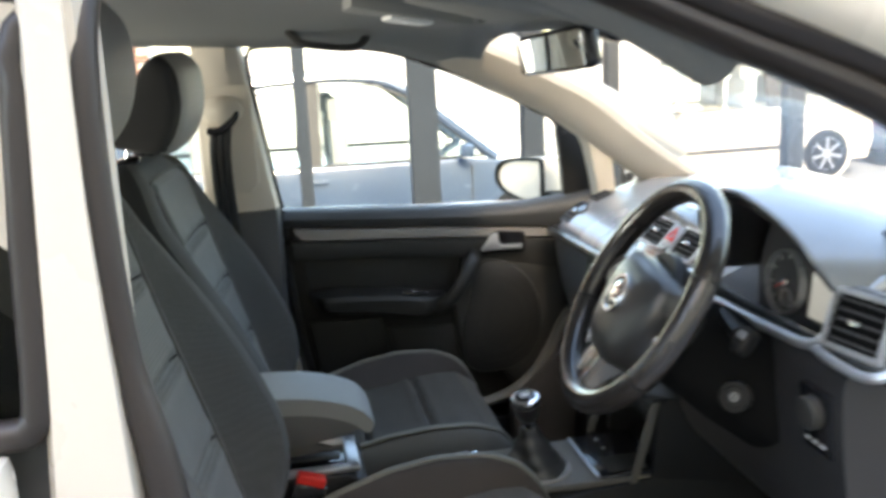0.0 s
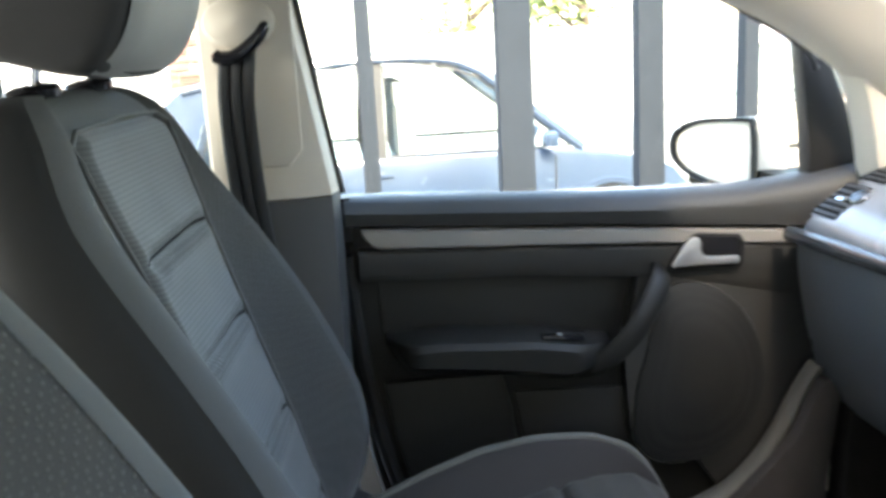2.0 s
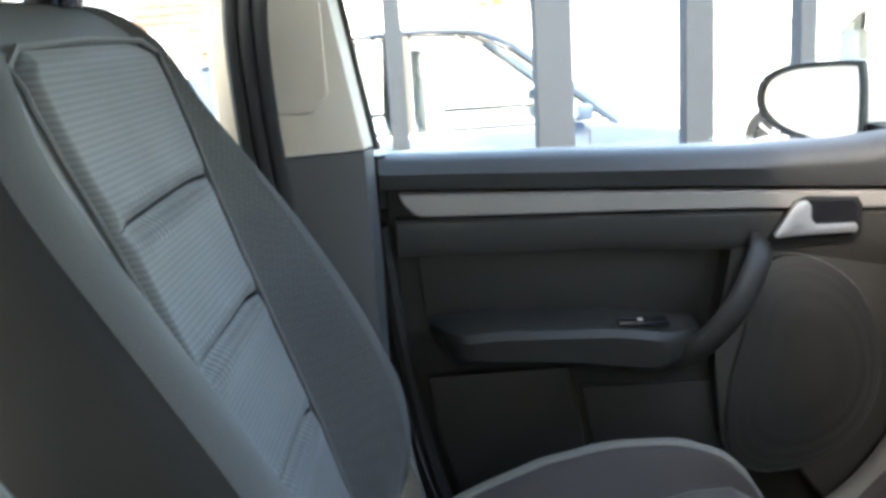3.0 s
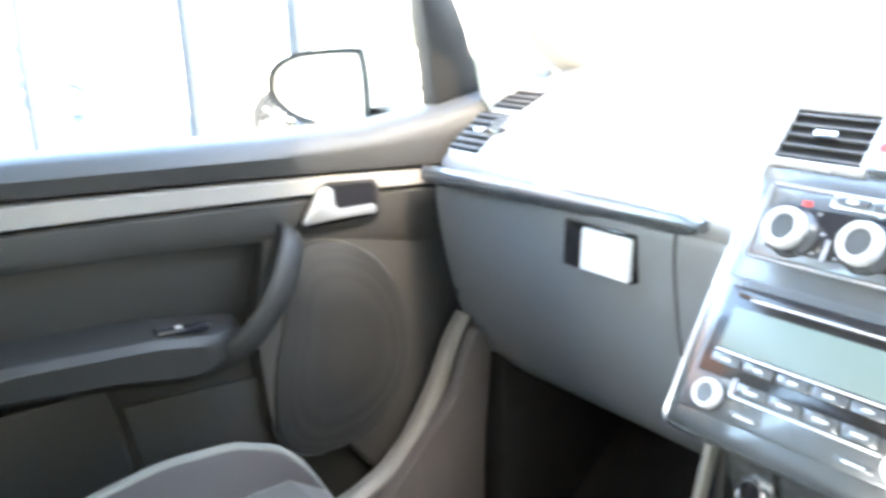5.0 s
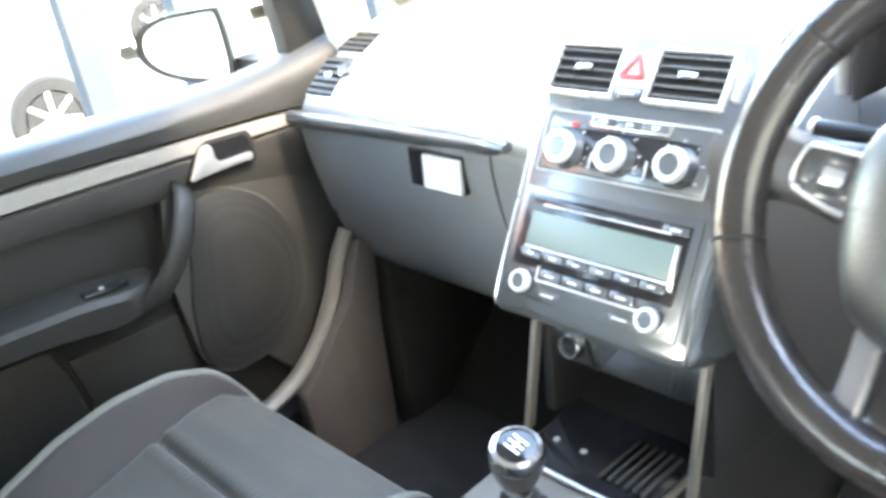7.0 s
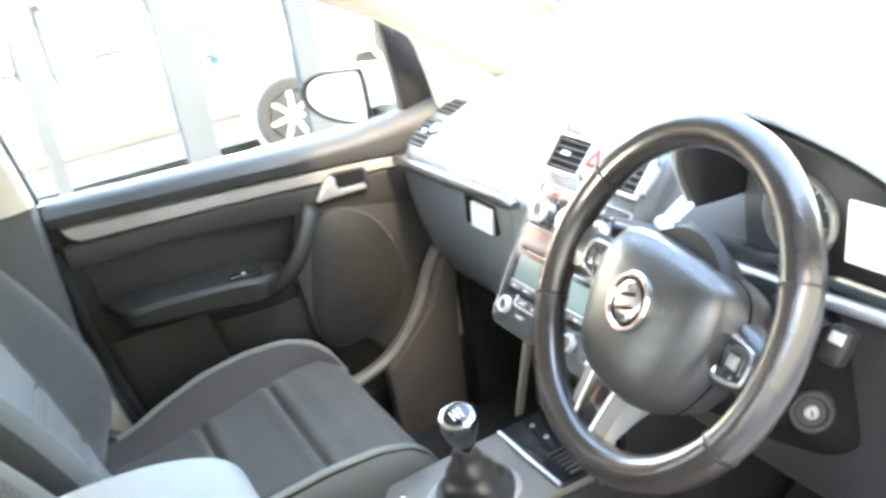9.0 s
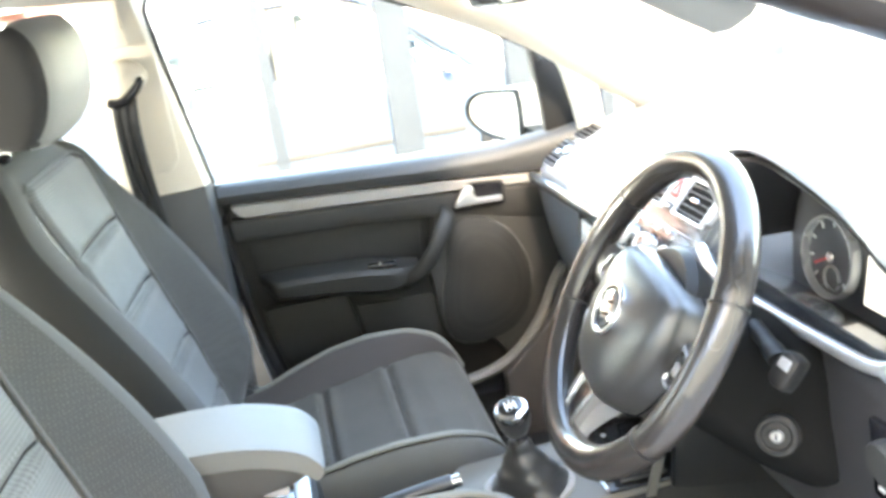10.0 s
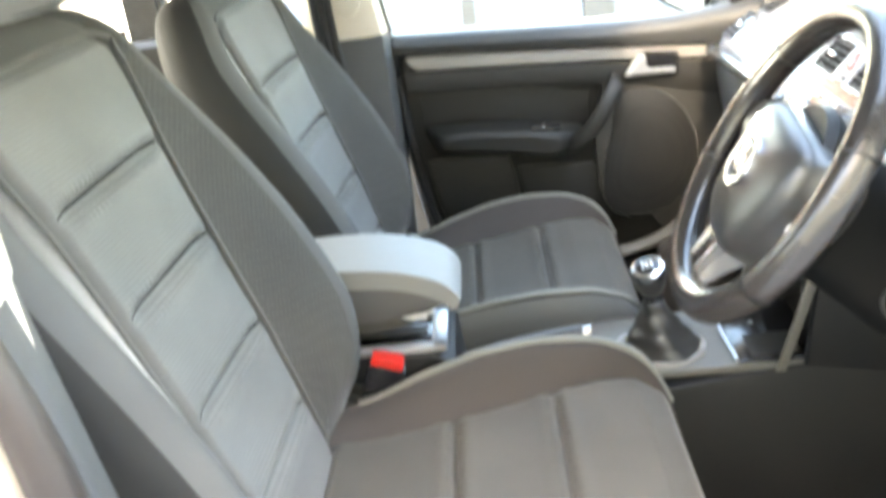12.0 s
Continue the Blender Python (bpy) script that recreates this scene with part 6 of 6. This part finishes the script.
# ---- parked cars ----
def parked_car(name, label, paint, x0, y, flip=1, tail=0.0):
    """A small parked hatchback, nose towards +x; x0 is the middle, y its near side."""
    c = thing(name, label, "car", "parked cars")
    W = 1.66

    def P(a, t, b):
        a -= tail * min(1.0, max(0.0, -0.4 - a)) ** 2
        return V((x0 + flip * a, y + t, YZ + b))
    low = [(-1.80, 0.22), (-1.86, 0.45), (-1.82, 0.80), (-1.55, 0.89), (0.70, 0.88), (1.10, 0.85), (1.45, 0.78), (1.72, 0.68), (1.86, 0.52), (1.88, 0.30), (1.80, 0.18)]
    rings = []
    for t, k in ((0.0, 0.96), (0.02, 0.985), (0.10, 1.0), (W / 2, 1.012), (W - 0.10, 1.0), (W - 0.02, 0.985), (W, 0.96)):
        rings.append([P(a * k, t, 0.18 + (b - 0.18) * (k if t in (0.0, W) else 1.0)) for a, b in low])
    part("body", loft(rings), paint, c, smooth=True)
    line = [(-1.70, 0.87), (-1.52, 1.24), (-1.34, 1.44), (-1.05, 1.54), (-0.55, 1.59), (0.0, 1.565), (0.28, 1.46), (0.62, 1.18), (1.00, 0.86)]

    def inset(b):
        return 0.04 + 0.17 * max(0.0, b - 0.87) / 0.72
    roof = cr([(a, 0, b) for a, b in line[2:7]], 4)
    part("roof", loft([[P(p.x, inset(p.z) + (W - 2 * inset(p.z)) * v_, p.z + 0.035 * (1 - (2 * v_ - 1) ** 2)) for p in roof] for v_ in [k / 8 for k in range(9)]], closed=False), paint, c, solid=0.03)
    for sd in (0, 1):
        def Q(a, b, d=0.0):
            t = inset(b) + d
            return P(a, W - t if sd else t, b)
        frontp = cr([(a, 0, b) for a, b in line[6:]], 4)
        part("windscreen_pillar", tube([Q(p.x, p.z) for p in frontp], 0.040, 8), paint, c)
        part("roof_rail", tube([Q(p.x, p.z) for p in roof], 0.035, 8), paint, c)
        part("rear_pillar", loft([[Q(a, b, d) for a, b in ((-1.72, 0.86), (-1.53, 1.24), (-1.34, 1.45), (-1.02, 1.54), (-1.14, 1.42), (-1.28, 1.20), (-1.33, 0.86))] for d in (0.0, 0.05)]), paint, c)
        part("door_pillar", loft([[Q(a, b, d) for a, b in ((-0.60, 0.86), (-0.57, 1.57), (-0.45, 1.57), (-0.46, 0.86))] for d in (0.004, 0.05)]), RUBBER, c)
        for q in ([(-1.30, 0.89), (-1.25, 1.20), (-1.10, 1.42), (-0.58, 1.54), (-0.60, 0.89)], [(-0.45, 0.89), (-0.44, 1.54), (0.0, 1.52), (0.25, 1.42), (0.90, 0.89)]):
            w_ = part("side_window", loft([[Q(a, b, d) for a, b in q] for d in (0.018, 0.023)]), GLASS, c, smooth=False)
            w_.visible_shadow = False
            part("window_trim", tube([Q(a, b, 0.012) for a, b in q], 0.012, 6, closed=True), RUBBER, w_)
        part("wing_mirror", at(box((0, 0, 0), (0.12, 0.16, 0.11), 0.04), Matrix.Translation(P(0.72, W + 0.08 if sd else -0.08, 0.96))), paint, c)
        for hx in (-0.50, -1.30):
            part("door_handle", at(box((0, 0, 0), (0.16, 0.03, 0.03), 0.01), Matrix.Translation(P(hx, W + 0.004 if sd else -0.004, 0.76))), paint, c)
        for hx in (-0.55, 0.78):
            part("door_gap", at(box((0, 0, 0), (0.010, 0.012, 0.54), 0.0), Matrix.Translation(P(hx, W if sd else 0.0, 0.55))), RUBBER, c)
        part("side_trim", at(box((0, 0, 0), (1.7, 0.024, 0.05), 0.008), Matrix.Translation(P(-0.05, W + 0.002 if sd else -0.002, 0.42))), RUBBER, c)
        part("tail_lamp", at(box((0, 0, 0), (0.16, 0.16, 0.26), 0.03), Matrix.Translation(P(-1.74, W - 0.08 if sd else 0.08, 0.90))), LENSRED, c, "red tail lamp")
        part("headlamp", at(box((0, 0, 0), (0.26, 0.18, 0.13), 0.05), Matrix.Translation(P(1.70, W - 0.11 if sd else 0.11, 0.62))), PRINT, c, "clear headlamp")
    for nm, q in (("windscreen", ((0.27, 1.47), (0.98, 0.87))), ("rear_window", ((-1.36, 1.44), (-1.70, 0.90)))):
        (a0, b0), (a1, b1) = q
        w_ = part(nm, loft([[P(a0 + d, 0.24, b0), P(a0 + d, W - 0.24, b0), P(a1 + d, W - 0.12, b1), P(a1 + d, 0.12, b1)] for d in (0.0, 0.012)]), GLASS, c, smooth=False)
        w_.visible_shadow = False
    for st in (0.45, 1.21):
        part("seat", at(join(box((0, 0, 0.95), (0.14, 0.46, 0.60), 0.05), box((-0.03, 0, 1.33), (0.10, 0.26, 0.20), 0.04)), Matrix.Translation(P(-0.30, st, 0.0))), FARSEAT, c)
    part("rear_seat", at(box((0, 0, 0.95), (0.16, 1.24, 0.56), 0.05), Matrix.Translation(P(-1.12, W / 2, 0.0))), FARSEAT, c)
    for wx in (-1.20, 1.20):
        for wy in (0.015, W - 0.06):
            m = Matrix.Translation(P(wx, wy, 0.30)) @ pose(0, 0, 0, 90, 0, 0)
            part("wheel_arch", at(disc(0.345, 0.03, 0.006, 32), m @ Matrix.Translation((0, 0, -0.008))), paint, c)
            t_ = part("wheel", at(lathe([(0.20, -0.15), (0.28, -0.15), (0.30, -0.12), (0.30, 0.02), (0.28, 0.045), (0.205, 0.05)], 32), m), TYRE, c)
            part("rim", at(ring(0.21, 0.03, 0.05), m), ALLOY, t_)
            for k in range(7):
                part("spoke", at(box((0, 0.10, 0.045), (0.035, 0.19, 0.02), 0.008), m @ pose(0, 0, 0, 0, 0, 51.43 * k)), ALLOY, t_)
    return c


parked_car("parked_estate_car", "bright blue parked estate car behind the screen posts", BLUEPAINT, 0.87, 7.6, tail=0.62)
parked_car("parked_hatchback", "white parked hatchback in the yard", WHITE, 5.4, 10.2, -1)
parked_car("parked_hatchback", "navy parked hatchback beside a white one", NAVYPAINT, 9.6, 10.4, -1)
parked_car("parked_hatchback", "white parked hatchback far across the yard", WHITE, 9.6, 6.4, -1)

# ---- fence, house, trees ----
fence = thing("fence", "white painted board fence", "fence")
for i in range(34):
    part("board", box((-1.35 - 0.125 * i, 9.0 + 0.012 * (i % 2), 0.435), (0.112, 0.022, 1.71), 0.004), FENCE, fence)
for z in (0.10, 0.95):
    part("fence_rail", box((-3.4, 9.05, z), (4.4, 0.05, 0.09), 0.006), FENCE, fence)
house = thing("house", "red brick house with a white sash window", "house")
part("wall", box((-4.35, 10.25, 2.3), (6.4, 0.38, 5.44), 0.0), MORTAR, house, smooth=False)
part("roof", prism([(9.6, 4.7), (13.0, 7.4), (13.0, 7.2), (9.6, 4.5)], -7.8, -0.9, "x"), plain("slate", (0.10, 0.10, 0.11), 0.7, grain=30, bump=0.5), house)
win = part("window", join(box((-3.10, 10.02, 2.15), (0.09, 0.10, 1.45), 0.006), box((-2.06, 10.02, 2.15), (0.09, 0.10, 1.45), 0.006), box((-2.58, 10.02, 2.88), (1.13, 0.10, 0.09), 0.006), box((-2.58, 10.02, 2.15), (0.95, 0.07, 0.06), 0.004), box((-2.58, 10.02, 2.15), (0.035, 0.06, 1.4), 0.004), box((-2.58, 10.02, 1.80), (0.95, 0.05, 0.03), 0.003)), FENCE, house, "white sash window")
part("pane", box((-2.58, 10.05, 2.15), (0.96, 0.01, 1.4), 0.0), DARKGLASS, win)
part("window_sill", box((-2.58, 9.98, 1.40), (1.30, 0.16, 0.08), 0.01), FENCE, win)


def tree(name, label, x, y, h, seed, r=1.3):
    rng = random.Random(seed)
    t = thing(name, label, "tree", "yard trees")
    tr = [V((x, y, YZ)), V((x + 0.06, y, YZ + h * 0.25)), V((x - 0.04, y + 0.05, YZ + h * 0.5)), V((x, y, YZ + h * 0.8))]
    limbs = [tube(cr(tr, 4), [0.15 - 0.010 * k for k in range(13)], 8)]
    tips = []
    for k in range(9):
        a = rng.uniform(0, 6.28)
        z = YZ + h * rng.uniform(0.32, 0.75)
        b = V((x, y, z))
        e = b + V((math.cos(a) * r * rng.uniform(0.5, 0.95), math.sin(a) * r * rng.uniform(0.5, 0.95), h * rng.uniform(0.08, 0.25)))
        limbs.append(tube([b, b.lerp(e, 0.5) + V((0, 0, 0.1)), e], [0.05, 0.035, 0.012], 6))
        tips += [e, b.lerp(e, 0.65)]
    tips += [V((x, y, YZ + h * 0.9))]
    part("trunk", join(*limbs), BARK, t)
    vs, fs = [], []
    for c in tips:
        for _ in range(150):
            d = V((rng.gauss(0, 0.30), rng.gauss(0, 0.30), rng.gauss(0, 0.24)))
            q = c + d
            u = V((rng.uniform(-1, 1), rng.uniform(-1, 1), rng.uniform(-0.6, 0.6))).normalized() * rng.uniform(0.05, 0.095)
            w = u.cross(V((rng.uniform(-1, 1), rng.uniform(-1, 1), rng.uniform(-1, 1)))).normalized() * u.length * 0.55
            i = len(vs)
            vs += [q - u, q + w, q + u, q - w]
            fs.append((i, i + 1, i + 2, i + 3))
    part("crown", mesh_of(vs, fs), LEAF, t, smooth=False)


tree("tree", "leafy yellow-green tree beyond the parked cars", 4.4, 16.5, 4.6, 4)
tree("tree", "small leafy tree beyond the parked cars", 2.6, 17.5, 4.0, 3)
hedge_wall = part("yard_wall", box((7.0, 14.5, YZ + 0.9), (17.0, 0.25, 1.8), 0.02), FENCE)
tagged(hedge_wall, "white rendered yard wall", "wall", kind="structure")

# bricks of the house front
bme = bpy.data.meshes.new("brick")
bb = box((0, 0, 0), (0.215, 0.03, 0.065), 0.0)
bb.to_mesh(bb_me := bme)
bb.free()
bme.materials.append(BRICK)
for r_ in range(22):
    for k in range(16):
        x = -1.26 - 0.225 * k - (0.1125 if r_ % 2 else 0)
        z = 1.10 + 0.075 * r_
        if -3.17 < x < -1.99 and 1.33 < z < 2.95:
            continue
        o = new("brick", bme)
        o.location = (x, 10.05, z)
        o.parent = house
vs, fs = [], []
for r_ in range(62):
    for k in range(29):
        x = -1.26 - 0.225 * k - (0.1125 if r_ % 2 else 0)
        z = 0.0 + 0.075 * r_
        if (1.07 < z < 2.72 and x > -4.9) or (-3.17 < x < -1.99 and 1.33 < z < 2.95):
            continue
        i = len(vs)
        for sx in (-0.1075, 0.1075):
            for sy in (-0.015, 0.015):
                for sz in (-0.0325, 0.0325):
                    vs.append((x + sx, 10.05 + sy, z + sz))
        fs += [(i, i + 1, i + 5, i + 4), (i, i + 2, i + 3, i + 1), (i + 4, i + 5, i + 7, i + 6), (i + 1, i + 3, i + 7, i + 5), (i, i + 4, i + 6, i + 2)]
far = part("far_bricks", mesh_of(vs, fs), BRICK, house, smooth=False)
tagged(far, kind="stuff")
